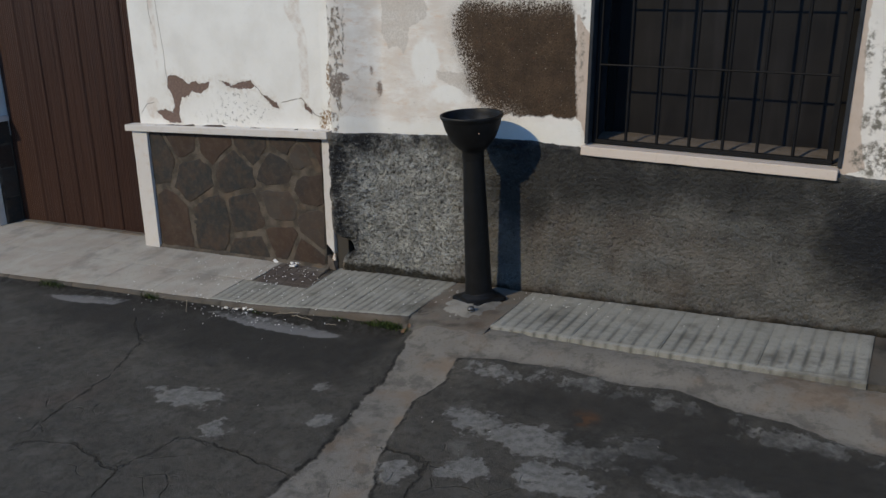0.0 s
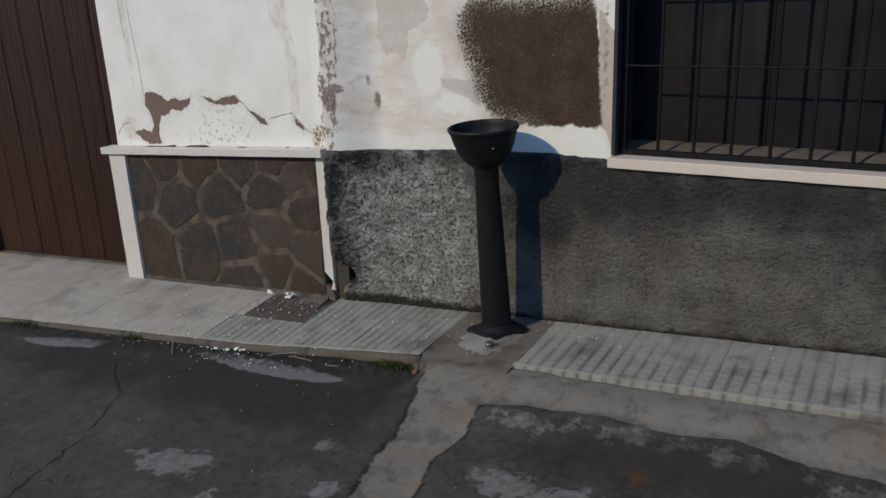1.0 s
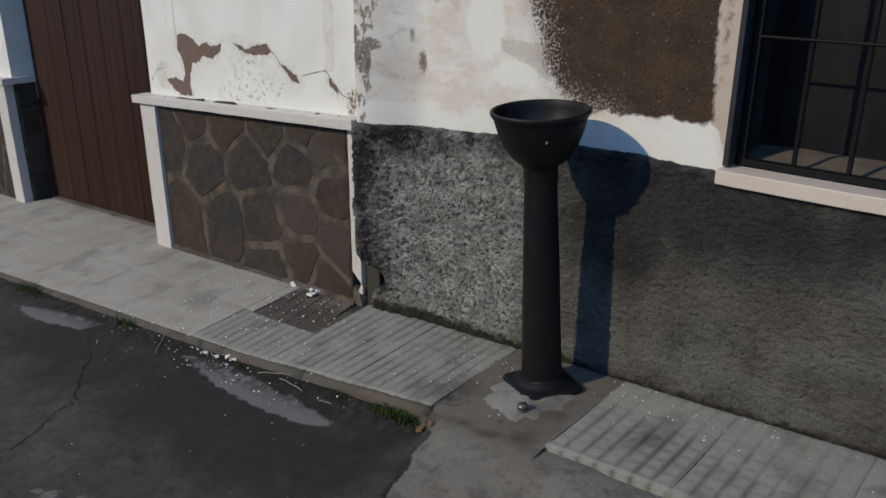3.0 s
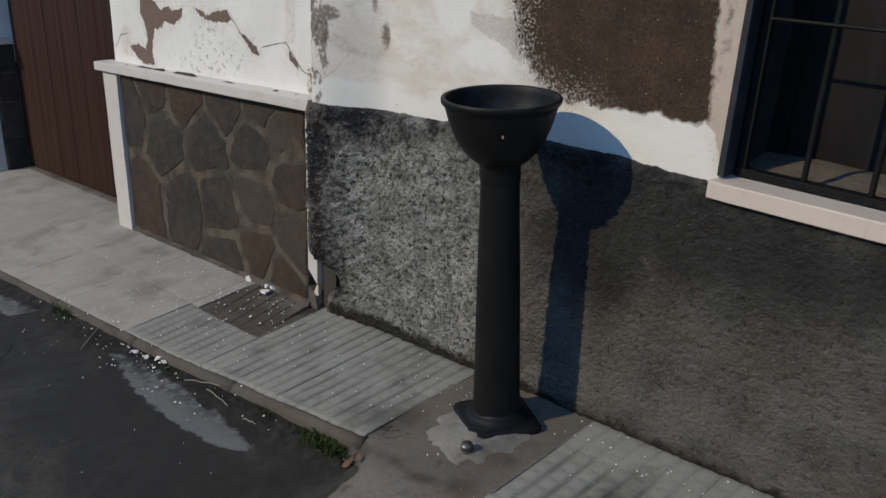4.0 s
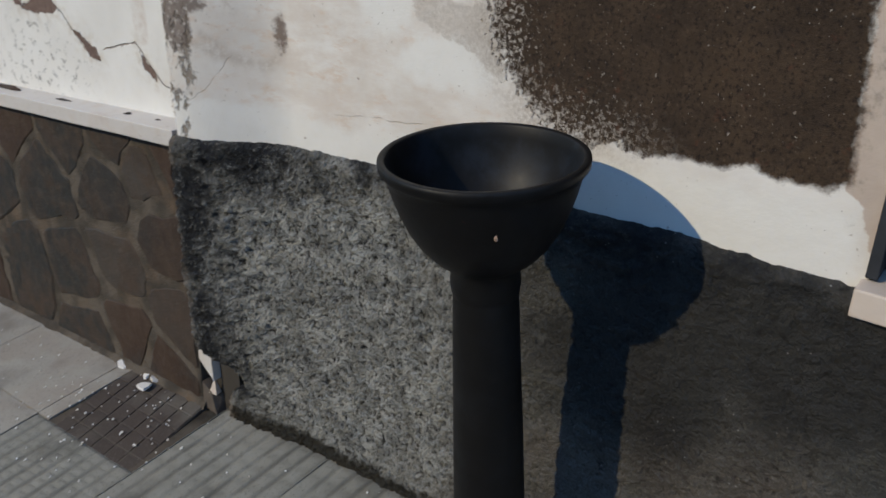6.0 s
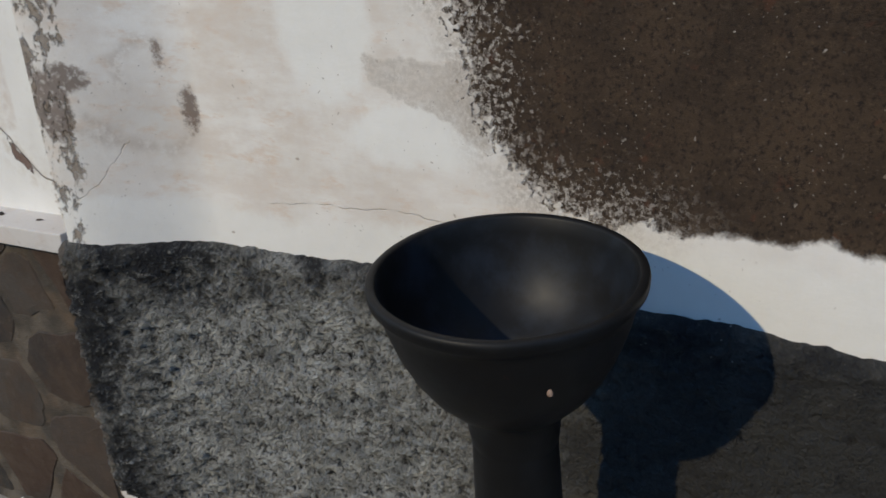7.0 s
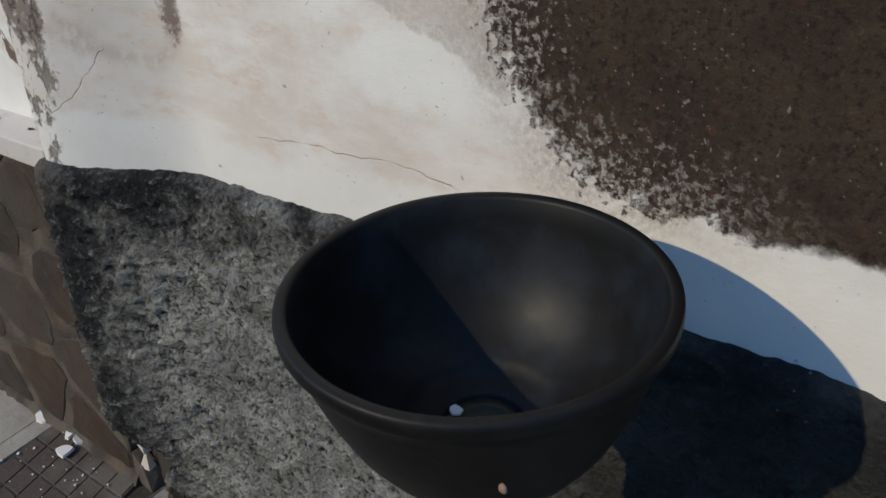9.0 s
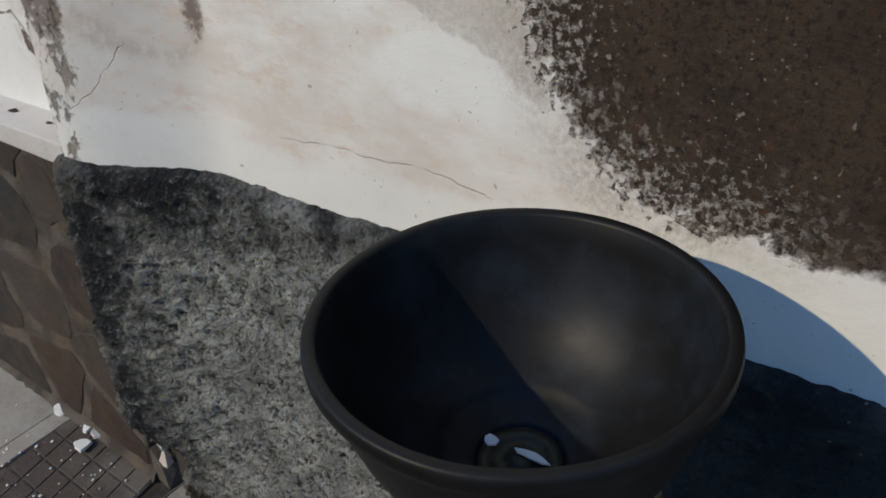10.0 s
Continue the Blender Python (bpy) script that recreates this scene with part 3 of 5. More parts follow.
def wall_sheet(name, xs, zs, front, depth, hole, material, label):
    """A wall with an uneven face, real thickness and at most one opening (x0, x1, z0, z1)."""
    nx, nzz = len(xs), len(zs)
    verts = [(x, front(x, z), z) for x in xs for z in zs] + [(x, depth, z) for x in xs for z in zs]
    solid = np.ones((nx - 1, nzz - 1), bool)
    if hole:
        cx, cz = (xs[1:] + xs[:-1]) / 2, (zs[1:] + zs[:-1]) / 2
        solid[np.ix_((cx > hole[0]) & (cx < hole[1]), (cz > hole[2]) & (cz < hole[3]))] = False
    k = nx * nzz
    faces = []
    for i in range(nx - 1):
        for j in range(nzz - 1):
            if not solid[i, j]:
                continue
            a, b, c, d = i * nzz + j, (i + 1) * nzz + j, (i + 1) * nzz + j + 1, i * nzz + j + 1
            faces.append((a, b, c, d))
            faces.append((d + k, c + k, b + k, a + k))
            for (p, q), (u, v) in (((a, b), (i, j - 1)), ((b, c), (i + 1, j)), ((c, d), (i, j + 1)), ((d, a), (i - 1, j))):
                if not (0 <= u < nx - 1 and 0 <= v < nzz - 1 and solid[u, v]):
                    faces.append((q, p, p + k, q + k))
    ob = mesh_object(name, verts, faces, material)
    tagged(ob, label, "wall", kind="structure")
    P = np.array([(v[0], v[2]) for v in verts])
    return ob, P


# ---- ground ----
gx = spans((-400, -60, 170), (-60, -8, 13), (-8, -3.2, 0.4), (-3.2, 1.9, 0.02), (1.9, 8, 0.5), (8, 60, 13), (60, 400, 170))
gy = spans((-400, -40, 180), (-40, -6, 8), (-6, -2.2, 0.3), (-2.2, -0.38, 0.02), (-0.38, 0.6, 0.25), (0.6, 40, 13), (40, 400, 180))
strip = [(-0.24, -0.30), (-0.19, -0.50), (-0.085, -0.80), (-0.06, -1.05), (-0.02, -1.19), (0.03, -1.42), (0.036, -1.64), (0.0, -2.4), (0.62, -2.4), (0.34, -1.6), (0.2, -1.33), (0.15, -1.16), (0.105, -0.98), (0.14, -0.82), (0.11, -0.68),
         (0.16, -0.665), (0.32, -0.635), (0.52, -0.62), (0.73, -0.65), (0.91, -0.63), (1.1, -0.68), (1.26, -0.69), (1.42, -0.74), (1.9, -0.8), (6, -0.9), (6, -0.2)]
gv = [(x, y, street(x, y) + (0.006 * fbm(x * 3, y * 3, 0) + 0.003 * nz((x * 14, y * 14, 2)) if -4 < x < 2.5 and -2.4 < y else 0)) for x in gx for y in gy]
n = len(gy)
gf = [(i * n + j, (i + 1) * n + j, (i + 1) * n + j + 1, i * n + j + 1) for i in range(len(gx) - 1) for j in range(n - 1)]
ground = mesh_object("road", gv, gf, ASPHALT, smooth=True)
tagged(ground, "cracked dark asphalt with concrete patches and pale worn spots", "road", kind="structure")
GP = np.array([(v[0], v[1]) for v in gv])
concrete = inside_distance(GP, strip)
ground.data.vertices.foreach_set("co", np.array([(x, y, z - 0.012 * sm(0.015, -0.015, d) * sm(-0.5, -0.62, y)) for (x, y, z), d in zip(gv, concrete)], np.float32).ravel())
put_attribute(ground, "concrete", concrete)
put_attribute(ground, "lip_shade", ovals(GP, (0.05, -1.2, 0.35, 0.75)))
put_attribute(ground, "skim", ovals(GP, (-0.70, -1.28, 0.11, 0.05), (-0.60, -1.25, 0.07, 0.05), (-0.41, -1.42, 0.05, 0.04), (-0.25, -1.02, 0.035, 0.03), (-0.1, -1.22, 0.04, 0.04), (0.29, -1.39, 0.05, 0.06),
                                    (0.37, -1.03, 0.1, 0.07), (0.55, -1.05, 0.13, 0.08), (0.72, -1.08, 0.14, 0.06), (0.89, -0.98, 0.08, 0.05), (1.15, -1.1, 0.2, 0.06), (0.73, -1.24, 0.12, 0.07), (0.3, -0.72, 0.1, 0.03),
                                    (0.62, -0.69, 0.12, 0.025), (0.9, -0.7, 0.12, 0.03), (1.3, -0.77, 0.16, 0.04), (1.0, -1.35, 0.2, 0.08), (0.47, -1.29, 0.07, 0.06)))
put_attribute(ground, "wet", np.minimum(inside_distance(GP, [(-1.25, -0.60), (-1.14, -0.55), (-0.93, -0.56), (-0.65, -0.575), (-0.46, -0.6), (-0.56, -0.665), (-0.76, -0.675), (-0.96, -0.66)]),
                                        inside_distance(GP, [(-2.26, -0.73), (-2.05, -0.66), (-1.76, -0.62), (-1.77, -0.7), (-2.05, -0.76)])))
put_attribute(ground, "crack", line_distance(GP, [(-0.97, -2.2), (-0.97, -1.77), (-0.99, -1.64), (-1.04, -1.45), (-1.11, -1.22), (-1.25, -0.98), (-1.5, -0.8)], [(-0.43, -2.2), (-0.43, -1.87), (-0.48, -1.73), (-0.46, -1.49), (-0.21, -1.5), (-0.02, -1.52)],
                                             [(0.2, -1.28), (0.36, -1.3), (0.42, -1.6), (0.5, -2.0)], [(-0.48, -1.73), (-0.75, -1.68), (-0.97, -1.75)]))
put_attribute(ground, "crack_side", line_side(GP, [(-0.97, -2.2), (-0.97, -1.77), (-0.99, -1.64), (-1.04, -1.45), (-1.11, -1.22), (-1.25, -0.98), (-1.5, -0.8)], [(-0.43, -2.2), (-0.43, -1.87), (-0.48, -1.73), (-0.46, -1.49), (-0.21, -1.5), (-0.02, -1.52)],
                                             [(0.2, -1.28), (0.36, -1.3), (0.42, -1.6), (0.5, -2.0)], [(-0.48, -1.73), (-0.75, -1.68), (-0.97, -1.75)]))
put_attribute(ground, "web", np.minimum(ovals(GP, (-0.5, -1.75, 0.7, 0.35), (-1.2, -1.6, 0.5, 0.4)), ovals(GP, (0.45, -1.5, 0.35, 0.35))))
put_attribute(ground, "red", ovals(GP, (-1.4, -1.6, 0.9, 0.7)))
put_attribute(ground, "dusty", ovals(GP, (0.65, -1.1, 0.65, 0.3), (-0.65, -1.25, 0.3, 0.2)))
put_attribute(ground, "rust", ovals(GP, (0.68, -0.87, 0.05, 0.05)))
put_attribute(ground, "fresh", ovals(GP, (-0.75, -0.75, 0.6, 0.26), (-1.6, -0.8, 0.5, 0.15), (0.85, -0.8, 0.5, 0.14), (1.2, -0.95, 0.5, 0.2)))
put_attribute(ground, "kerb", np.where(GP[:, 0] < -0.2, np.abs(GP[:, 1] - (-0.445 + 0.065 * (GP[:, 0] + 0.25))), 1.0))

# ---- house walls ----
PEEL = [[(-2.02, 1.075), (-1.97, 1.085), (-1.91, 1.07), (-1.88, 1.045), (-1.83, 1.06), (-1.78, 1.05), (-1.72, 1.065), (-1.73, 1.035), (-1.79, 1.0), (-1.86, 1.005), (-1.88, 0.98), (-1.93, 0.97), (-1.95, 0.925), (-1.96, 0.88), (-1.95, 0.835), (-2.03, 0.83), (-2.08, 0.85), (-2.13, 0.885), (-2.07, 0.9), (-2.01, 0.885), (-1.985, 0.93), (-2.0, 0.98), (-2.03, 1.02)],
        [(-1.65, 1.075), (-1.6, 1.07), (-1.56, 1.055), (-1.5, 1.075), (-1.44, 1.085), (-1.40, 1.055), (-1.45, 1.043), (-1.53, 1.04), (-1.6, 1.05)],
        [(-1.37, 1.025), (-1.32, 1.005), (-1.275, 0.985), (-1.262, 0.955), (-1.3, 0.965), (-1.34, 1.0)],
        [(-1.11, 1.01), (-1.09, 0.985), (-1.05, 0.955), (-1.06, 0.945), (-1.105, 0.975)]]
left_xs = spans((-2.27, -0.86, 0.0065))
left_zs = spans((-0.4, 0.78, 0.1), (0.78, 1.12, 0.0065), (1.12, 1.75, 0.011), (1.75, 4.6, 0.4))
wall_a, LP = wall_sheet("wall_left", left_xs, left_zs, lambda x, z: 0.004 * nz((x * 2.5, 0, z * 2.5)) - 0.02 * sm(-1.0, -0.9, x), 0.3, None, WHITE_LEFT, "peeling white painted house wall beside the brown door")
put_attribute(wall_a, "peel", np.minimum.reduce([inside_distance(LP, p) for p in PEEL]))
put_attribute(wall_a, "crack", line_distance(LP, [(-1.40, 1.055), (-1.365, 1.02), (-1.27, 0.965)], [(-2.06, 1.75), (-2.05, 1.42), (-2.03, 1.2), (-2.03, 1.07)], [(-2.12, 1.75), (-2.11, 1.4), (-2.1, 1.35)], [(-1.24, 0.99), (-1.12, 1.02), (-1.04, 0.945), (-0.98, 0.93)],
                                            [(-2.25, 0.87), (-2.2, 0.92), (-2.15, 0.93)]))
put_attribute(wall_a, "crack_side", line_side(LP, [(-1.40, 1.055), (-1.365, 1.02), (-1.27, 0.965)], [(-2.06, 1.75), (-2.05, 1.42), (-2.03, 1.2), (-2.03, 1.07)], [(-2.12, 1.75), (-2.11, 1.4), (-2.1, 1.35)], [(-1.24, 0.99), (-1.12, 1.02), (-1.04, 0.945), (-0.98, 0.93)],
                                            [(-2.25, 0.87), (-2.2, 0.92), (-2.15, 0.93)]))
put_attribute(wall_a, "stain", ovals(LP, (-1.5, 0.93, 0.2, 0.07), (-1.6, 0.88, 0.2, 0.04), (-1.56, 1.0, 0.1, 0.05)))
put_attribute(wall_a, "pink", np.minimum(inside_distance(LP, [(-1.2, 1.8), (-1.19, 1.42), (-1.12, 1.32), (-1.115, 1.02), (-1.07, 1.02), (-1.065, 1.3), (-1.1, 1.4), (-1.1, 1.8)]), ovals(LP, (-2.15, 0.9, 0.06, 0.06), (-2.09, 1.42, 0.02, 0.3))))
put_attribute(wall_a, "rust", ovals(LP, (-0.98, 0.915, 0.035, 0.055), (-0.92, 0.97, 0.035, 0.07), (-0.92, 1.13, 0.035, 0.08), (-0.9, 1.5, 0.03, 0.1)))
put_attribute(wall_a, "joint", np.abs(LP[:, 0] + 0.9) - 0.03)
put_attribute(wall_a, "low", LP[:, 1] - 0.775 - 0.05 * (LP[:, 0] + 2.2))

far_xs, far_zs = spans((-9, -3.990, 0.9), (-3.990, -3.690, 0.03)), spans((-0.6, 0.7, 0.3), (0.7, 1.6, 0.06), (1.6, 4.6, 0.5))
wall_b, FP = wall_sheet("wall_far_left", far_xs, far_zs, lambda x, z: 0.0, 0.3, None, WHITE_LEFT, "white painted house wall past the brown door")
for key in ("peel", "crack", "crack_side", "stain", "pink", "rust", "joint"):
    put_attribute(wall_b, key, np.full(len(FP), 1.0))
put_attribute(wall_b, "low", FP[:, 1] - 0.6)
lintel, OP = wall_sheet("wall_over_door", spans((-3.690, -2.27, 0.4)), spans((2.35, 4.6, 0.5)), lambda x, z: 0.0, 0.3, None, WHITE_LEFT, "white painted wall over the brown door")
for key in ("peel", "crack", "crack_side", "stain", "pink", "rust", "joint", "low"):
    put_attribute(lintel, key, np.full(len(OP), 1.0))

WX0, WX1, WZ0, WZ1 = 0.322, 1.256, 0.925, 2.15
right_xs = spans((-0.875, -0.2, 0.0045), (-0.2, WX0, 0.01), (WX0, WX1, 0.05), (WX1, 1.6, 0.012), (1.6, 7, 0.6))
right_zs = spans((-0.2, 0.84, 0.08), (0.84, WZ0, 0.0045), (WZ0, 1.12, 0.0045), (1.12, 1.75, 0.01), (1.75, WZ1, 0.2), (WZ1, 4.6, 0.5))
wall_c, RP = wall_sheet("wall_right", right_xs, right_zs, lambda x, z: bulge(x, z) + 0.003 * nz((x * 6, 3, z * 6)) + 0.16 * math.exp(-((z - 0.33) / 0.07) ** 2) * max(0.0, 1 - (x + 0.875) / 0.11), 0.32, (WX0, WX1, WZ0, WZ1), WHITE_RIGHT, "stained and patched white plaster house wall with a grilled window")
BARE = [(-0.235, 1.47), (-0.275, 1.42), (-0.285, 1.34), (-0.26, 1.27), (-0.225, 1.2), (-0.215, 1.13), (-0.17, 1.07), (-0.12, 1.028), (-0.05, 1.012), (-0.02, 1.022), (0.035, 1.012), (0.07, 1.02), (0.13, 1.018), (0.17, 1.03), (0.198, 1.018), (0.26, 1.02), (0.285, 1.03), (0.272, 1.2), (0.268, 1.32), (0.255, 1.43), (0.235, 1.475), (0.15, 1.47), (0.04, 1.475), (-0.08, 1.465), (-0.16, 1.48)]
put_attribute(wall_c, "bare", inside_distance(RP, BARE))
put_attribute(wall_c, "ragged", np.minimum(ovals(RP, (-0.27, 1.17, 0.12, 0.16), (-0.29, 1.35, 0.07, 0.12), (0.0, 1.5, 0.3, 0.06), (-0.12, 1.03, 0.1, 0.04)), inside_distance(RP, [(-0.37, 1.18), (-0.36, 1.15), (-0.25, 1.1), (-0.2, 1.16), (-0.25, 1.21)])))
put_attribute(wall_c, "beige", ovals(RP, (-0.5, 1.06, 0.26, 0.13), (-0.55, 1.35, 0.28, 0.25), (-0.35, 1.25, 0.12, 0.2)))
put_attribute(wall_c, "clean", np.minimum.reduce([inside_distance(RP, [(-0.12, 1.0), (-0.05, 1.0), (0.29, 1.0), (0.31, 0.93), (0.3, 0.88), (-0.9, 0.8), (-0.87, 0.97), (-0.5, 0.945)]), ovals(RP, (-0.42, 1.22, 0.07, 0.1), (-0.3, 1.09, 0.1, 0.04)), inside_distance(RP, [(0.27, 1.9), (0.275, 1.46), (0.295, 1.37), (0.32, 1.33), (0.322, 1.9)])]))
put_attribute(wall_c, "grey", np.minimum(inside_distance(RP, [(-0.66, 1.8), (-0.64, 1.42), (-0.645, 1.34), (-0.61, 1.27), (-0.56, 1.28), (-0.53, 1.245), (-0.51, 1.3), (-0.5, 1.36), (-0.42, 1.4), (-0.4, 1.44), (-0.5, 1.6)]), inside_distance(RP, [(-0.37, 1.185), (-0.36, 1.15), (-0.27, 1.12), (-0.2, 1.08), (-0.2, 1.18), (-0.28, 1.18)])))
put_attribute(wall_c, "tan", np.minimum(inside_distance(RP, [(0.262, 1.44), (0.278, 1.03), (0.30, 1.01), (0.315, 0.96), (0.335, 0.94), (0.335, 1.34), (0.3, 1.38)]), inside_distance(RP, [(1.24, 0.9), (1.24, 2.2), (1.27, 2.2), (1.275, 1.35), (1.29, 1.2), (1.3, 1.05), (1.33, 0.93)])))
put_attribute(wall_c, "mould", ovals(RP, (1.4, 1.3, 0.07, 0.22), (1.33, 1.1, 0.035, 0.045), (1.36, 0.97, 0.08, 0.06), (1.45, 1.05, 0.06, 0.08), (1.29, 1.33, 0.012, 0.06), (0.29, 1.3, 0.006, 0.12)))
put_attribute(wall_c, "spots", ovals(RP, (-0.661, 1.092, 0.014, 0.031), (-0.694, 1.17, 0.006, 0.016), (-0.845, 1.1, 0.03, 0.05), (-0.82, 1.14, 0.035, 0.02), (-0.88, 1.16, 0.02, 0.03)))
put_attribute(wall_c, "smear", line_distance(RP, [(-0.69, 1.185), (-0.725, 1.187), (-0.75, 1.165), (-0.748, 1.127)], [(-0.661, 1.12), (-0.661, 1.06), (-0.69, 1.035), (-0.735, 1.04)], [(-0.77, 1.06), (-0.8, 1.085)], [(-0.82, 1.07), (-0.76, 1.045), (-0.70, 1.03)]) - 0.008)
put_attribute(wall_c, "crack", line_distance(RP, [(-0.862, 0.94), (-0.80, 0.985), (-0.755, 1.045)], [(-0.53, 0.968), (-0.46, 0.98), (-0.386, 0.982), (-0.33, 0.988), (-0.26, 0.983)]))
put_attribute(wall_c, "crack_side", line_side(RP, [(-0.862, 0.94), (-0.80, 0.985), (-0.755, 1.045)], [(-0.53, 0.968), (-0.46, 0.98), (-0.386, 0.982), (-0.33, 0.988), (-0.26, 0.983)]))
put_attribute(wall_c, "joint", RP[:, 0] + 0.825 - 0.02 * np.clip((RP[:, 1] - 1.0) / 0.3, -0.4, 1))
put_attribute(wall_c, "low", RP[:, 1] - 0.86)

# ---- roughcast dado ----
def dado_top(x):
    z = 0.887 + 0.031 * sm(-0.8, 0.0, x) - 0.012 * sm(0.15, 0.5, x)
    return z + 0.006 * nz((x * 7, 1, 0)) + 0.004 * nz((x * 30, 4, 0)) + 0.0025 * nz((x * 90, 4, 3))


dx = spans((-0.885, 0.02, 0.003), (0.02, 0.5, 0.0036), (0.5, 1.66, 0.0048), (1.66, 7, 0.12))
rows = 200
dv, heights, foot = [], [], []
for x in dx:
    top, low = dado_top(x), pave(x, 0) - 0.035
    for j in range(rows + 2):
        z = low + (top - low) * min(j, rows) / rows
        bite = math.exp(-((z - 0.33) / 0.048) ** 2) * max(0.0, 1 - (x + 0.885) / 0.085)
        xx = x + 0.075 * bite + 0.008 * max(0.0, 1 - (x + 0.875) / 0.05) * nz((z * 16, 9, 0))
        grit = 0.75 * nz((xx * 52, 7, z * 60)) + 0.6 * nz((xx * 120, 2, z * 135)) + 0.45 * fbm(xx * 14, 5, z * 16, 3)
        y = bulge(xx, z) - 0.018 - (0.0095 - 0.0022 * sm(-0.35, 0.0, xx)) * grit + 0.12 * bite * bite
        if j > rows - 3:
            y += 0.004 * (j - rows + 3)
        if j == rows + 1:
            y = bulge(xx, z) + 0.02
        dv.append((xx, y, z))
        heights.append(grit)
        foot.append(z - pave(x, 0))
k = rows + 2
df = [(i * k + j, (i + 1) * k + j, (i + 1) * k + j + 1, i * k + j + 1) for i in range(len(dx) - 1) for j in range(k - 1)]
edge = len(dv)
for j in range(k):
    dv.append((dv[j][0] - 0.006, 0.06, dv[j][2]))
    heights.append(-0.5)
    foot.append(foot[j])
df += [(edge + j, j, j + 1, edge + j + 1) for j in range(k - 1)]
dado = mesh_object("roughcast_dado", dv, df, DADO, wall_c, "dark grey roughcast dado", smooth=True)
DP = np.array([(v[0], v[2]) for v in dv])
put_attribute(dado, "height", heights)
put_attribute(dado, "foot", foot)
put_attribute(dado, "worn", ovals(DP, (-0.55, 0.55, 0.3, 0.36), (-0.6, 0.3, 0.24, 0.14)))
# the oval at height 0.33 paints the corner hole's inside dark as shade
put_attribute(dado, "damp_hole_shade", np.minimum(ovals(DP, (-0.85, 0.72, 0.07, 0.2), (-0.84, 0.45, 0.06, 0.2), (-0.86, 0.33, 0.075, 0.075), (-0.75, 0.86, 0.16, 0.06), (-0.2, 0.9, 0.6, 0.025), (1.55, 0.7, 0.3, 0.18)), DP[:, 1] - (0.245 + 0.063 * DP[:, 0])))
# dark upper band; the last oval deepens the basin's shadow by colour
put_attribute(dado, "stain_shade", ovals(DP, (0.25, 0.8, 0.45, 0.14), (0.9, 0.82, 0.6, 0.1), (1.5, 0.66, 0.35, 0.2), (0.05, 0.7, 0.2, 0.16)))
put_attribute(dado, "moss", np.where(DP[:, 0] < 0.0, np.array(foot) - 0.022 - 0.03 * np.clip(-DP[:, 0] - 0.3, 0, 0.5), np.array(foot) - 0.008))
put_attribute(dado, "rim", DP[:, 0] + 0.876)
put_attribute(dado, "red", ovals(DP, (0.25, 0.35, 0.5, 0.25)))

# ---- pavement ----
pavement = thing("pavement", "narrow sloping concrete pavement along the house walls", "pavement", kind="structure")


def slab(name, x0, x1, y0, y1, material, ribs=0, gap=0.003, drop=0.0, label=""):
    """One paving slab on the sloping bed; ribs: their number across it. y0 and y1 may follow a line of x."""
    f0 = y0 if callable(y0) else (lambda x: y0)
    f1 = y1 if callable(y1) else (lambda x: y1)
    lines = [(x0 + gap, -0.05), (x0 + gap, -0.0006), (x0 + gap + 0.0015, 0)]
    if ribs:
        w = (x1 - x0 - 2 * gap) / ribs
        for r in range(ribs):
            a = x0 + gap + r * w
            lines += [(a + 0.05 * w, -0.0046), (a + 0.2 * w, -0.0012), (a + 0.36 * w, 0.0), (a + 0.66 * w, 0.0), (a + 0.82 * w, -0.0012), (a + 0.97 * w, -0.0046)]
    else:
        m = max(2, int((x1 - x0) / 0.03))
        lines += [(x0 + gap + 0.004 + (x1 - x0 - 2 * gap - 0.008) * i / m, 0) for i in range(m + 1)]
    lines += [(x1 - gap - 0.0015, 0), (x1 - gap, -0.0006), (x1 - gap, -0.05)]
    cols = 31 if ribs else 13
    vs, fs, dirt = [], [], []
    tilt = rng.uniform(-0.0006, 0.0006)
    for x, dz in lines:
        a, b = f0(x) + gap, f1(x) - gap
        for j in range(cols + 2):
            y = a + (b - a) * min(max(j - 1, 0), cols - 1) / (cols - 1)
            e = -0.05 if j in (0, cols + 1) else ((-0.004 if ribs else -0.0015) if j in (1, cols) else 0.0)
            wear = 0.0016 * fbm(x * 9, y * 9, 4, 3) - drop
            dz2 = dz
            if ribs and -0.005 < dz <= 0 and 1 < j < cols:
                faded = (0.35 + 0.65 * sm(-0.1, -0.26, y)) if x0 > 0 else 1.0
                faded *= (0.75 if x0 > 0 else 0.45) + 0.3 * sm(-0.25, 0.2, nz((x * 5, y * 5, 7)))
                faded *= sm(f0(x) + 0.006, f0(x) + 0.04, y)
                dz2 = (dz if j % 3 else min(dz, -0.0017)) * faded
            vs.append((x, y, pave(x, y) + min(e, dz2) + wear + tilt))
            dirt.append(min(1.0, -dz2 / 0.0045) if ribs and dz2 > -0.01 else 0.0)
    k = cols + 2
    for i in range(len(lines) - 1):
        for j in range(k - 1):
            fs.append((i * k + j, (i + 1) * k + j, (i + 1) * k + j + 1, i * k + j + 1))
    ob = mesh_object(name, vs, fs, material, pavement, label)
    put_attribute(ob, "groove", dirt)
    return ob


# bed below the slabs
bx = spans((-9, -3, 0.5), (-3, 1.7, 0.05), (1.7, 7, 0.5))
bv = [(x, y, pave(x, y) - d) for x in bx for y, d in ((0.16, 0.006), (-0.2, 0.006), (kerb_line(x) + 0.012, 0.006), (kerb_line(x) + 0.012, 0.2))]
bf = [(i * 4 + j, (i + 1) * 4 + j, (i + 1) * 4 + j + 1, i * 4 + j + 1) for i in range(len(bx) - 1) for j in range(3)]
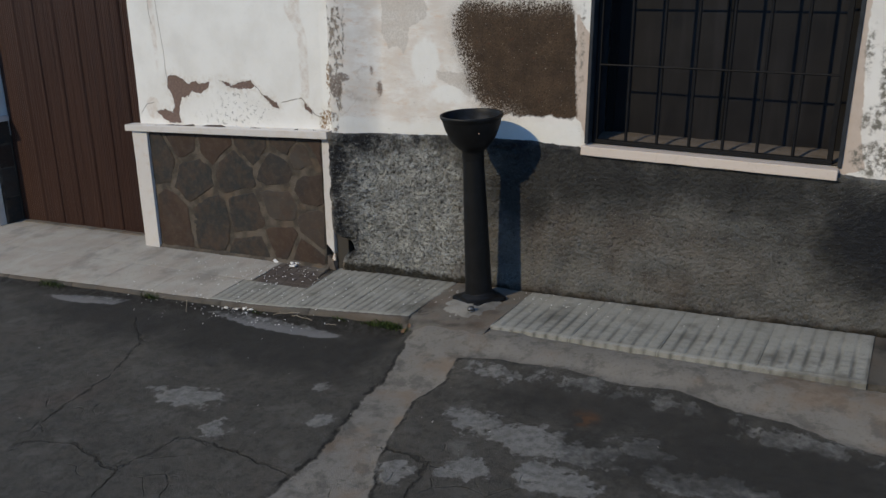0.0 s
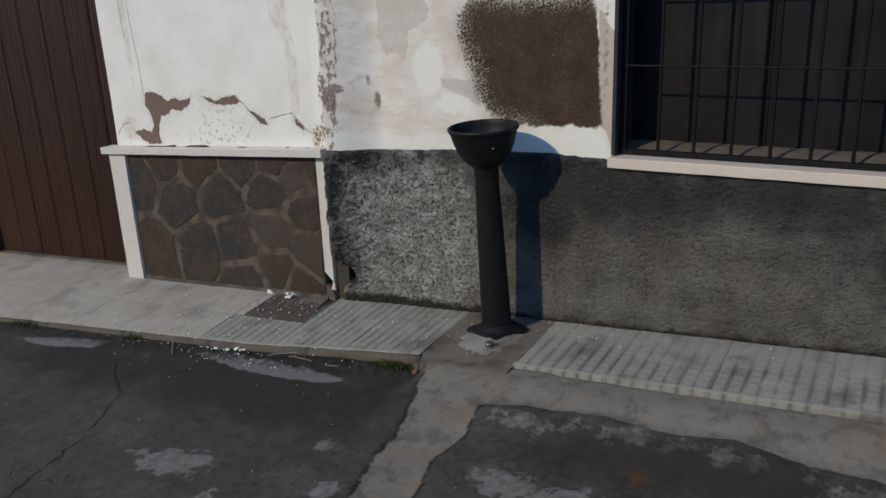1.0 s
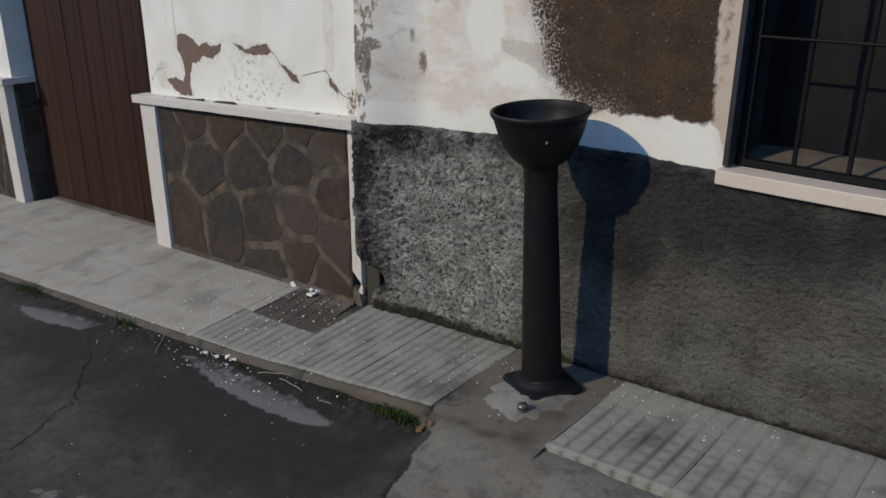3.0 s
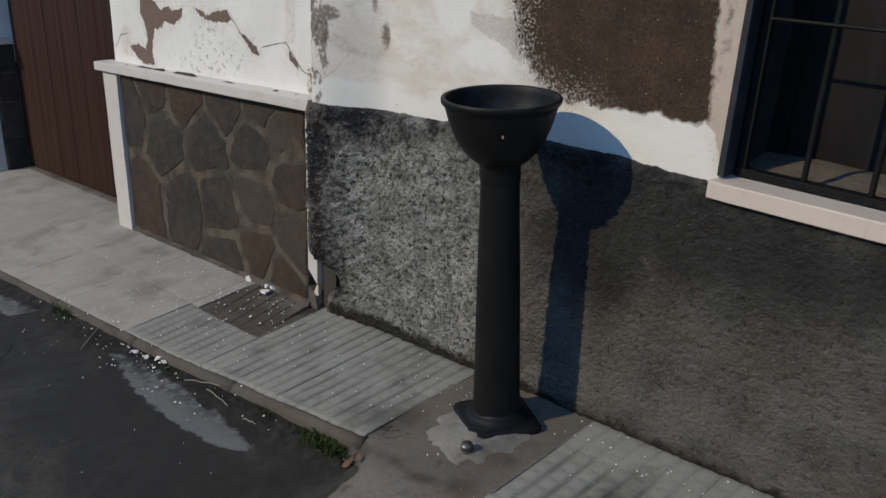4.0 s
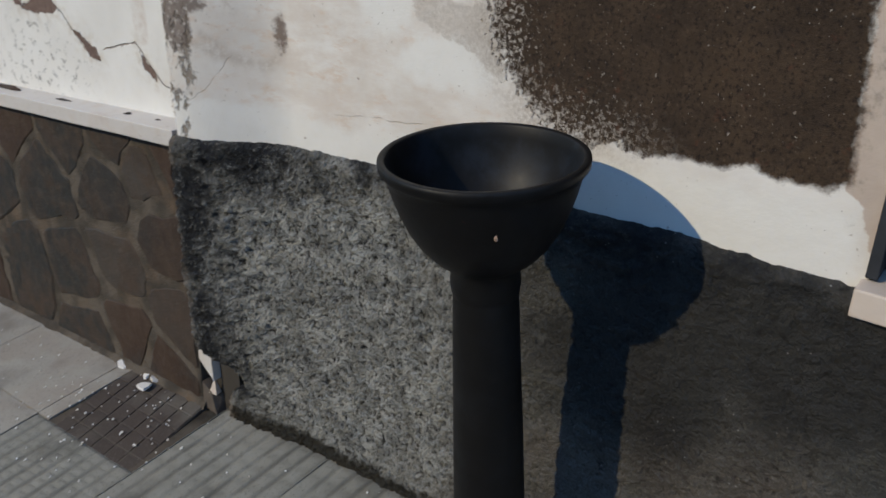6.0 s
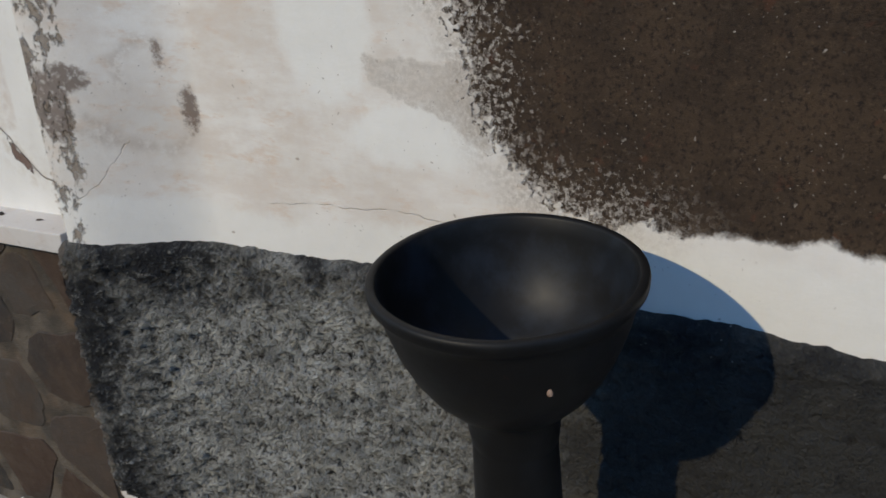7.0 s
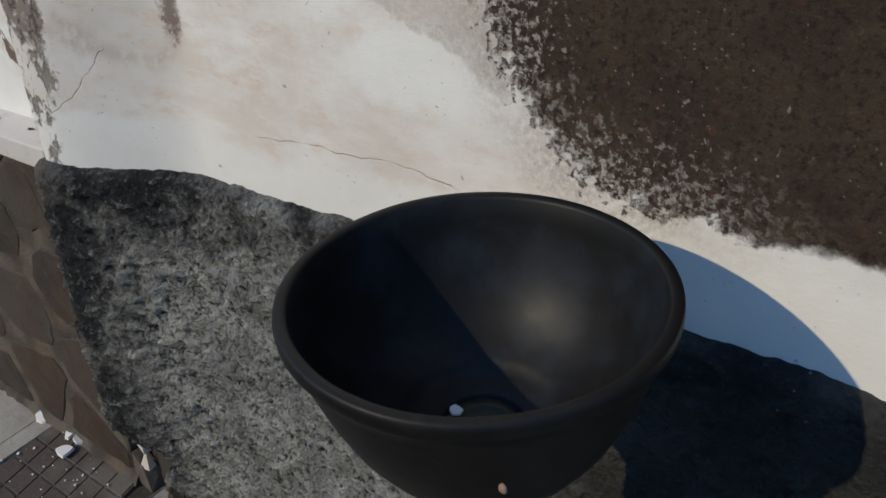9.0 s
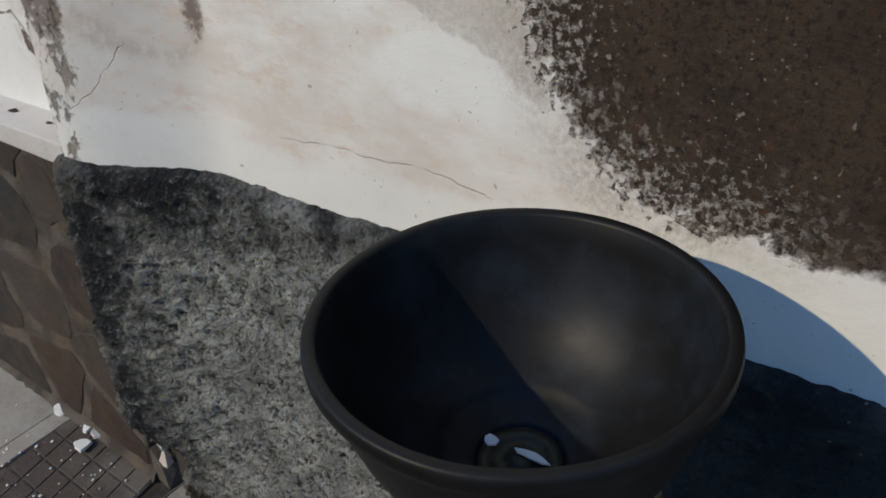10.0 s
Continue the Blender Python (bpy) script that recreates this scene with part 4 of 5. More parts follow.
mesh_object("bed", bv, bf, KERB, pavement, "dirty cement bed")
# smooth slabs before the door and the stone panel
x = -0.92
while x > -5.5:
    w = 0.40
    if x > -1.0:
        slab("ribbed_slab", x - w, x, kerb_line, -0.275, RIBBED_SLAB, 9, 0.0003, label="faintly ribbed grey concrete slab")
        x -= w
        continue
    back = 0.125 if x - w < -2.27 else -0.028
    slab("paving_slab", x - w, x, kerb_line, -0.275, SMOOTH_SLAB, 0, 0.0007, label="worn smooth pavement slab")
    if x - w < -1.33:
        slab("paving_slab", x - w, x, -0.275, back, SMOOTH_SLAB, 0, 0.0007, label="worn smooth pavement slab")
    x -= w
slab("paving_slab", -1.32, -1.27, -0.275, -0.028, SMOOTH_SLAB, 0, 0.001)
# ribbed slabs
for a, b, r in ((-0.92, -0.585, 8), (-0.585, -0.25, 8)):
    slab("ribbed_slab", a, b, kerb_line, -0.012, RIBBED_SLAB, r, 0.0003, label="ribbed grey concrete slab")
for i in range(4):
    a = 0.125 + 0.33 * i
    slab("ribbed_slab", a, a + 0.33, kerb_line, -0.012, RIBBED_SLAB, 7, 0.0003, label="ribbed grey concrete slab")
slab("ribbed_slab", 1.475, 1.8, -0.40, -0.012, RIBBED_SLAB, 6, 0.004, 0.022, "broken ribbed concrete slab")
for i in range(3):
    slab("ribbed_slab", 1.81 + 0.33 * i, 2.14 + 0.33 * i, -0.43, -0.012, RIBBED_SLAB, 7, 0.003, 0.0)
# rough cement round the fountain's foot, running down to the road
cx = spans((-0.262, 0.128, 0.012))
cy = spans((-0.55, -0.0, 0.012))
n = len(cy)
cv, seam = [], []
for x in cx:
    for y in cy:
        z = pave(x, y) - 0.002 + 0.004 * fbm(x * 12, y * 12, 1) + 0.002 * nz((x * 60, y * 60, 0))
        z -= 0.003 * sm(-0.25, -0.4, y)
        ragged = 0.03 * nz((x * 9, 0, 0)) + 0.008 * nz((x * 45, 2, 0))
        out = sm(-0.435 + ragged, -0.485 + ragged, y)
        seam.append(4 * out * (1 - out))
        cv.append((x, y, z * (1 - out) + (street(x, y) + 0.003 - 0.012 * sm(-0.48, -0.54, y)) * out))
patch = mesh_object("cement_patch", cv, [(i * n + j, (i + 1) * n + j, (i + 1) * n + j + 1, i * n + j + 1) for i in range(len(cx) - 1) for j in range(n - 1)], CEMENT, pavement, "rough brownish cement patch", True)
put_attribute(patch, "groove", seam)
# kerb stones on the downhill side
x = -0.24
while x > -5.5:
    w = 0.5 if x > -4 else 0.8
    bm = bmesh.new()
    ring = []
    for i in range(11):
        xx = x - w * i / 10 * 0.995
        y = kerb_line(xx) + 0.004 * nz((xx * 12, 0, 0))
        zt = pave(xx, y) - 0.003 + 0.003 * nz((xx * 15, 2, 0))
        ring.append([bm.verts.new(p) for p in ((xx, y + 0.012, zt - 0.06), (xx, y + 0.012, zt - 0.001), (xx, y - 0.006, zt), (xx, y - 0.016, zt - 0.005 + 0.004 * nz((xx * 40, 5, 0))), (xx, y - 0.021 + 0.005 * nz((xx * 33, 1, 0)), zt - 0.016), (xx, y - 0.022 + 0.006 * nz((xx * 25, 8, 0)), zt - 0.12))])
    for p, q in zip(ring, ring[1:]):
        for i in range(5):
            bm.faces.new((p[i], p[i + 1], q[i + 1], q[i]))
    bm.faces.new(ring[0])
    bm.faces.new(ring[-1][::-1])
    part("kerb_stone", bm, KERB, pavement, "", True)
    x -= w
# drain cover with raised pads
cover = thing("drain_cover", "small rust-brown drain cover with raised pads, set in the pavement", "drain cover")
def lay(bm):
    for v in bm.verts:
        x, y = v.co.x, v.co.y
        v.co.x += 0.06 * (-0.3 - y) / 0.3 + 0.06
        v.co.z += pave(x, y) - 0.255
    return bm
plate = part("plate", lay(box(-1.30, -0.985, -0.295, -0.03, 0.2, 0.2515, 0.002)), COVER, cover)
for i in range(6):
    for j in range(5):
        part("pad", lay(box(-1.292 + 0.0515 * i, -1.292 + 0.0515 * i + 0.0465, -0.289 + 0.052 * j, -0.289 + 0.052 * j + 0.0475, 0.251, 0.2538, 0.0015)), COVER, plate)

# ---- the stone panel with its marble trim ----
def panel(x0, x1, seeds, label):
    th = thing("stone_panel", label, "stone cladding", kind="")
    bm = box(x0, x1, -0.030, 0.01, 0, 0.9)
    for v in bm.verts:
        v.co.z = pave(v.co.x, 0) - 0.03 if v.co.z < 0.5 else 0.905 + 0.054 * v.co.x
    bmesh.ops.subdivide_edges(bm, edges=bm.edges[:], cuts=46, use_grid_fill=True)
    for v in bm.verts:
        if v.co.y < -0.02:
            v.co.y -= 0.0025 + 0.006 * fbm(v.co.x * 22, 0, v.co.z * 22)
    part("mortar", bm, MORTAR, th, "brown mortar bed", True)
    # each stone is the cell of its seed, drawn in for the joint
    for i, (sx, sh) in enumerate(seeds):
        poly = [Vector((x0 + 0.004, 0.0)), Vector((x1 - 0.004, 0.0)), Vector((x1 - 0.004, 0.70)), Vector((x0 + 0.004, 0.70))]
        for j, (ox, oh) in enumerate(seeds):
            if i == j:
                continue
            mid, d = Vector(((sx + ox) / 2, (sh + oh) / 2)), Vector((ox - sx, oh - sh))
            gap = 0.0135 + 0.01 * nz((sx * 3 + ox * 3, sh * 3 + oh * 3, 3))
            mid -= d.normalized() * gap
            cut = []
            for p, q in zip(poly, poly[1:] + poly[:1]):
                a, b = (p - mid).dot(d), (q - mid).dot(d)
                if a <= 0:
                    cut.append(p)
                if (a < 0) != (b < 0):
                    cut.append(p + (q - p) * (a / (a - b)))
            poly = cut
            if len(poly) < 3:
                break
        if len(poly) < 3:
            continue
        # round the outline and roughen it
        pts = []
        for cut in (0.08, 0.25):
            pts = []
            for p, q in zip(poly, poly[1:] + poly[:1]):
                pts += [p * (1 - cut) + q * cut, p * cut + q * (1 - cut)]
            poly = pts
        bm = bmesh.new()
        c = sum(pts, Vector((0, 0))) / len(pts)
        tilt_x, tilt_z = rng.uniform(-0.008, 0.008), rng.uniform(-0.008, 0.008)
        rings = []
        for shrink, y in ((1.0, -0.026), (0.99, -0.032), (0.95, -0.0348), (0.6, -0.036)):
            ring = []
            for p in pts:
                u = c + (p - c) * shrink
                u += Vector((nz((u.x * 22, u.y * 22, i)), nz((u.x * 22, u.y * 22, i + 9)))) * 0.02
                yy = y + ((u.x - c.x) * tilt_x + (u.y - c.y) * tilt_z + 0.001 * nz((u.x * 20, u.y * 20, i)) if y < -0.03 else 0)
                ring.append(bm.verts.new((u.x, yy, pave(u.x, 0) + u.y * (0.985 - 0.012 * (u.x + 1.6)))))
            rings.append(ring)
        for a, b in zip(rings, rings[1:]):
            for m in range(len(a)):
                bm.faces.new((a[m], a[(m + 1) % len(a)], b[(m + 1) % len(a)], b[m]))
        bm.faces.new(rings[-1])
        part("stone", bm, SLATE, th)
    return th


SEEDS = [(-2.11, 0.52), (-1.93, 0.63), (-1.69, 0.63), (-1.43, 0.63), (-1.21, 0.66), (-1.02, 0.62), (-1.87, 0.42), (-1.56, 0.47), (-1.28, 0.49), (-1.1, 0.57), (-2.07, 0.18), (-1.76, 0.2), (-1.5, 0.24), (-1.27, 0.31), (-1.06, 0.41), (-1.26, 0.1), (-1.04, 0.2), (-1.46, 0.03), (-1.13, 0.04)]
near = panel(-2.175, -0.985, SEEDS, "dark irregular stone cladding panel with white marble trim, on the wall")


def marble(name, th, x0, x1, y0, y1, lo, hi, label=""):
    bm = box(x0, x1, y0, y1, 0, 1, 0.0)
    for v in bm.verts:
        v.co.z = lo(v.co.x) if v.co.z < 0.5 else hi(v.co.x)
    bmesh.ops.bevel(bm, geom=bm.edges[:], offset=0.003, segments=2, affect="EDGES", profile=0.6)
    bmesh.ops.subdivide_edges(bm, edges=[e for e in bm.edges if e.calc_length() > 0.2], cuts=14)
    for v in bm.verts:
        v.co += Vector((nz(v.co * 14), nz(v.co * 14 + Vector((3, 0, 0))), nz(v.co * 14 + Vector((0, 3, 0))))) * 0.0016
    return part(name, bm, MARBLE, th, label)


cap_low, cap_high = (lambda x: 0.896 + 0.054 * x), (lambda x: 0.931 + 0.054 * x)
marble("marble_post", near, -2.29, -2.175, -0.05, 0.01, lambda x: pave(x, 0) - 0.01, cap_low, "white marble upright")
marble("marble_post", near, -0.982, -0.935, -0.036, 0.01, lambda x: pave(x, 0) + 0.075 - 1.0 * (x + 0.935), cap_low, "chipped white marble upright")
marble("marble_cap", near, -2.325, -0.925, -0.068, 0.01, cap_low, cap_high, "white marble ledge")
# the snapped foot of the right upright
bm = bmesh.new()
z0 = pave(-0.95, 0) - 0.01
foot_ring = [bm.verts.new((x, y, z0)) for x, y in ((-0.981, -0.038), (-0.928, -0.042), (-0.925, -0.01), (-0.981, -0.01))]
top_ring = [bm.verts.new((x, y, z0 + z)) for x, y, z in ((-0.979, -0.036, 0.07), (-0.945, -0.04, 0.055), (-0.932, -0.012, 0.045), (-0.979, -0.012, 0.07))]
for i in range(4):
    bm.faces.new((foot_ring[i], foot_ring[(i + 1) % 4], top_ring[(i + 1) % 4], top_ring[i]))
bm.faces.new(top_ring)
part("marble_stub", bm, LEDGE, near, "dirty snapped foot of the marble upright")
bm = bmesh.new()
base = [bm.verts.new((x, y, z0 + 0.05)) for x, y in ((-0.953, -0.04), (-0.93, -0.036), (-0.934, -0.018), (-0.95, -0.02))]
tip = bm.verts.new((-0.938, -0.03, z0 + 0.094))
for i in range(4):
    bm.faces.new((base[i], base[(i + 1) % 4], tip))
bm.faces.new(base[::-1])
part("marble_splinter", bm, SILL, near, "pale broken marble splinter")
# skirting of crumbled mortar along the panel's foot
bm = bmesh.new()
ring = []
for i in range(60):
    x = -2.17 + 1.2 * i / 59
    r = 0.012 + 0.014 * max(0, nz((x * 11, 3, 0))) + 0.004 * nz((x * 45, 3, 0))
    z = pave(x, -0.05) - 0.006
    ring.append([bm.verts.new(p) for p in ((x, -0.03 - r * 1.5, z), (x, -0.034 - r * 0.8, z + r * 0.9), (x, -0.036, z + r * 1.7), (x, -0.02, z + r * 1.8))])
for p, q in zip(ring, ring[1:]):
    for i in range(3):
        bm.faces.new((p[i], p[i + 1], q[i + 1], q[i]))
part("mortar_fillet", bm, MORTAR, near, "crumbling mortar fillet", True)

FAR = [(-3.840, 0.15), (-3.860, 0.45), (-4.040, 0.2), (-3.890, 0.58), (-4.1, 0.4), (-4.2, 0.1), (-4.4, 0.55), (-4.5, 0.25), (-4.7, 0.5), (-4.75, 0.1)]
far = panel(-4.9, -3.710, FAR, "dark irregular stone cladding panel past the brown door")
marble("marble_cap", far, -4.95, -3.660, -0.068, 0.115, cap_low, cap_high, "white marble ledge")
marble("marble_post", far, -3.810, -3.695, -0.05, 0.01, lambda x: pave(x, 0) - 0.01, cap_low, "white marble upright")
# the reveal beside the door is clad too
for z0, z1, seed in ((0.03, 0.19, 1), (0.2, 0.39, 2), (0.4, 0.54, 3), (0.55, 0.695, 4)):
    bm = box(-3.695, -3.678, 0.012, 0.112, z0, z1, 0.006)
    for v in bm.verts:
        v.co += Vector((0, nz(v.co * 30 + Vector((seed, 0, 0))), nz(v.co * 30))) * 0.008
    part("stone", bm, SLATE, far)
part("mortar", box(-3.695, -3.682, 0.0, 0.118, -0.02, 0.7), MORTAR, far)

# ---- door ----
door = thing("door_1", "closed dark brown door of vertical reeded boards", "door", kind="structure")
edges = [-3.690, -3.43, -3.25, -3.06, -2.87, -2.68, -2.49, -2.27]
for a, b in zip(edges, edges[1:]):
    bm = bmesh.new()
    n = 26
    low, high = pave(a, 0) - 0.0, 2.35
    ring = []
    for i in range(n + 1):
        x = a + 0.003 + (b - a - 0.006) * i / n
        y = 0.118 + (0.004 if i % 2 else 0.0) + 0.0015 * nz((x * 60, 0, 0)) + (0.012 if i in (0, n) else 0)
        ring.append((bm.verts.new((x, y, pave(x, 0) - 0.01)), bm.verts.new((x, y, high))))
    for p, q in zip(ring, ring[1:]):
        bm.faces.new((p[0], q[0], q[1], p[1]))
    part("door_board", bm, WOOD, door, "", False)
part("door_backing", box(-3.690, -2.27, 0.135, 0.17, -0.2, 2.35), WOOD, door)
part("door_sill", box(-3.690, -2.27, 0.085, 0.14, 0.20, 0.262, 0.004, 0.063), CEMENT, door, "worn cement door sill")

# ---- window ----
window = thing("window_1", "dark recessed window with dusty panes and a pale marble sill", "window", kind="structure")
bm = box(0.316, 1.249, -0.034, 0.035, 0.889, 0.926, 0.003)
bmesh.ops.subdivide_edges(bm, edges=[e for e in bm.edges if e.calc_length() > 0.5], cuts=20)
for v in bm.verts:
    v.co += Vector((0, nz(v.co * 10), nz(v.co * 10 + Vector((0, 3, 0))))) * 0.0015
part("window_sill", bm, SILL, window, "pale marble window sill")
lx, ly = spans((WX0, WX1, 0.03)), spans((0.035, 0.235, 0.02))
n = len(ly)
part_ledge = mesh_object("window_ledge", [(x, y, 0.93 + 0.006 * fbm(x * 12, y * 12, 3) + 0.02 * sm(0.05, 0.18, y)) for x in lx for y in ly], [(i * n + j, (i + 1) * n + j, (i + 1) * n + j + 1, i * n + j + 1) for i in range(len(lx) - 1) for j in range(n - 1)], LEDGE, window, "crumbling dusty inner ledge", True)
part("jamb_lining", box(WX0 - 0.002, WX0 + 0.012, -0.006, 0.19, 0.93, WZ1, 0.002, 0, 0.002), JAMB, window, "flaking blue-grey jamb")
part("jamb_lining", box(WX1 - 0.012, WX1 + 0.002, -0.004, 0.19, 0.93, WZ1, 0.002, 0, 0.002), JAMB, window, "flaking blue-grey jamb")
part("window_head", box(WX0, WX1, 0.0, 0.19, WZ1 - 0.02, WZ1, 0.002), JAMB, window)
frame_bm = bmesh.new()
for a, b in ((WX0 + 0.012, WX0 + 0.045), (WX1 - 0.045, WX1 - 0.012)):
    box(a, b, 0.2, 0.235, 0.94, WZ1 - 0.02, 0.003, bm=frame_bm)
box(WX0 + 0.03, WX1 - 0.03, 0.204, 0.231, WZ1 - 0.08, WZ1 - 0.02, 0.003, bm=frame_bm)
sash = part("window_frame", frame_bm, SASH, window, "dark wooden sash frame")
part("meeting_stile", box(0.777, 0.803, 0.211, 0.23, 0.945, WZ1 - 0.08, 0.003), SASH, sash)
for p, q in ((WX0 + 0.045, 0.777), (0.803, WX1 - 0.045)):
    part("pane", box(p - 0.003, q + 0.003, 0.215, 0.219, 0.945, WZ1 - 0.077), GLASS, sash, "dusty dark pane")
part("room_back", box(WX0 - 0.2, WX1 + 0.2, 0.33, 0.36, 0.7, 2.4), ROOM, window)

grille = thing("window_grille", "black painted iron grille of upright bars over the window", "window grille")
for i in range(8):
    x = 0.348 + 0.1235 * i
    if i in (0, 7):
        part("side_bar", box(x - 0.009, x + 0.009, 0.038, 0.058, 0.93, WZ1 - 0.03, 0.0015), GRILLE, grille)
    else:
        part("upright_bar", rod((x, 0.048, 0.93), (x + 0.0015 * nz((i, 0, 0)), 0.048, WZ1 - 0.03), 0.0062), GRILLE, grille)
part("bottom_bar", box(0.34, 1.222, 0.034, 0.062, 0.929, 0.945, 0.0015), GRILLE, grille)
for z in (1.238, 1.56, 1.88):
    part("cross_bar", rod((0.345, 0.041, z), (1.217, 0.041, z), 0.0038, None, 8), GRILLE, grille)

# ---- the cast-iron fountain ----
fountain = thing("pedestal_fountain", "black painted cast-iron pedestal basin on a square foot, leaning slightly", "fountain")
AXIS = Matrix.Translation((-0.057, -0.177, 0.25)) @ Vector((-0.029, -0.046, 1)).normalized().to_track_quat("Z", "Y").to_matrix().to_4x4()


def lathe(name, profile, material, parent, label="", sides=96, wobble=0.0008):
    vs, fs = [], []
    for r, z in profile:
        for a in range(sides):
            t = a * 2 * math.pi / sides
            rr = r * (1 + wobble / max(r, 0.02) * nz((math.cos(t) * 2, math.sin(t) * 2, z * 12)))
            vs.append(AXIS @ Vector((rr * math.cos(t), rr * math.sin(t), z)))
    for i in range(len(profile) - 1):
        for a in range(sides):
            fs.append((i * sides + a, i * sides + (a + 1) % sides, (i + 1) * sides + (a + 1) % sides, (i + 1) * sides + a))
    return mesh_object(name, [tuple(v) for v in vs], fs, material, parent, label, True)


# foot: a square plate with rounded, upturned steps
vs, fs = [], []
levels = ((0.089, 0.0, 0.0), (0.090, 0.011, 0.0), (0.087, 0.017, 0.06), (0.080, 0.020, 0.3), (0.075, 0.022, 0.8), (0.071, 0.030, 1.0), (0.066, 0.034, 1.0), (0.060, 0.036, 1.0), (0.056, 0.046, 1.0))
for half, z, roundness in levels:
    for a in range(72):
        t = a * 2 * math.pi / 72
        c, s = math.cos(t), math.sin(t)
        square = half / max(abs(c), abs(s)) if roundness < 1 else half
        square = min(square, half * 1.33)
        r = square * (1 - roundness) + half * roundness
        p = AXIS @ Vector((r * c, r * s, 0))
        up = pave(p.x, p.y) - 0.003 + z + 0.0015 * nz((c * 3, s * 3, z * 40))
        vs.append((p.x, p.y, up))
for i in range(len(levels) - 1):
    for a in range(72):
        fs.append((i * 72 + a, i * 72 + (a + 1) % 72, (i + 1) * 72 + (a + 1) % 72, (i + 1) * 72 + a))
mesh_object("foot_plate", vs, fs, IRON, fountain, "square moulded iron foot", True)
lathe("shaft", [(0.0575, 0.03), (0.0565, 0.07), (0.0545, 0.16), (0.052, 0.28), (0.049, 0.40), (0.0455, 0.52), (0.0435, 0.6), (0.043, 0.625)], IRON, fountain, "tapered iron column")
lathe("collar", [(0.043, 0.612), (0.0445, 0.618), (0.046, 0.630), (0.0445, 0.645), (0.048, 0.655), (0.056, 0.664), (0.05, 0.67)], IRON, fountain, "moulded neck")
outer = [(0.052, 0.66), (0.068, 0.672), (0.083, 0.689), (0.096, 0.710), (0.107, 0.735), (0.1145, 0.757), (0.119, 0.775), (0.1215, 0.784), (0.1255, 0.787), (0.1285, 0.7915), (0.129, 0.7975), (0.1283, 0.8008), (0.127, 0.802)]
inner = [(0.1212, 0.8016), (0.1197, 0.7995), (0.1175, 0.784), (0.1135, 0.765), (0.1065, 0.743), (0.096, 0.724), (0.084, 0.710), (0.072, 0.701), (0.062, 0.6955), (0.0575, 0.693), (0.055, 0.690), (0.047, 0.6875), (0.038, 0.6862), (0.032, 0.6852), (0.0298, 0.684), (0.029, 0.679), (0.0, 0.679)]
bowl = lathe("bowl", [(0.988 * r, z - 0.002) for r, z in outer + inner], IRON, fountain, "round open iron basin")
bowl.data.materials.append(IRON_DUSTY_SKY)
for face in bowl.data.polygons:
    face.material_index = 1 if face.index >= 96 * len(outer) else 0
drain = lathe("drain", [(0.0284, 0.677), (0.0281, 0.6805), (0.0195, 0.6812), (0.0185, 0.678), (0.0085, 0.678), (0.008, 0.6806), (0.0, 0.6808)], BRASS, bowl, "dull brass drain")
bm = bmesh.new()
bmesh.ops.create_icosphere(bm, subdivisions=2, radius=0.0025)
for v in bm.verts:
    v.co = Vector((v.co.x * 1.1, v.co.y * 0.6, v.co.z * 1.5)) + Vector((nz(v.co * 400), 0, nz(v.co * 300))) * 0.0006 + Vector((-0.003, -0.2965, 0.988))
part("plugged_spout", bm, PLUG, bowl, "pale plugged hole")

# bits lying in the drain
def flake(name, x, y, z, size, seed, thick=0.0015, turn=None, squash=0.75):
    r = random.Random(seed)
    n = r.randint(6, 9)
    bm = bmesh.new()
    a0, tx, ty = r.uniform(0, 6.28), r.uniform(-0.25, 0.25), r.uniform(-0.25, 0.25)
    lowr, topr = [], []
    for i in range(n):
        t = a0 + i * 2 * math.pi / n
        d = size * r.uniform(0.65, 1.1)
        px, py = d * math.cos(t), squash * d * math.sin(t)
        lowr.append(bm.verts.new((x + px, y + py, z + tx * px + ty * py)))
        topr.append(bm.verts.new((x + px * 0.92, y + py * 0.92, z + tx * px + ty * py + thick)))
    bm.faces.new(lowr[::-1])
    bm.faces.new(topr)
    for i in range(n):
        bm.faces.new((lowr[i], lowr[(i + 1) % n], topr[(i + 1) % n], topr[i]))
    return part(name, bm, FLAKE)


bowl_mid = AXIS @ Vector((0, 0, 0.6825))
for dx_, dy_, size, squash in ((0.008, 0.004, 0.015, 0.3), (-0.024, 0.0, 0.0065, 0.8)):
    tagged(flake("paint_flake", bowl_mid.x + dx_, bowl_mid.y + dy_, bowl_mid.z, size, int(size * 9000), 0.001, squash=squash), "white paint flake lying on the fountain's drain", "paint flake", "flakes in the basin")

# cement pad and the cut-off bolt in front of the foot
pad = thing("mortar_pad", "pale lumpy mortar pad at the fountain's foot", "mortar")
vs, fs = [], []
for i in range(9):
    for a in range(40):
        t = a * 2 * math.pi / 40
        r = i / 8
        wob = 1 + 0.4 * nz((math.cos(t) * 1.7, math.sin(t) * 1.7, 3)) + 0.12 * nz((math.cos(t) * 6, math.sin(t) * 6, 5))
        x, y = -0.055 + 0.15 * r * wob * math.cos(t), -0.245 + 0.13 * r * wob * math.sin(t)
        vs.append((x, y, pave(x, y) - 0.012 + 0.026 * (1 - r ** 2) + 0.006 * nz((x * 40, y * 40, 1))))
for i in range(8):
    for a in range(40):
        fs.append((i * 40 + a, i * 40 + (a + 1) % 40, (i + 1) * 40 + (a + 1) % 40, (i + 1) * 40 + a))
mesh_object("pad", vs, fs, PAD, pad, "", True)
stub = thing("pipe_stub", "short capped grey metal pipe stub in the cement", "pipe stub")
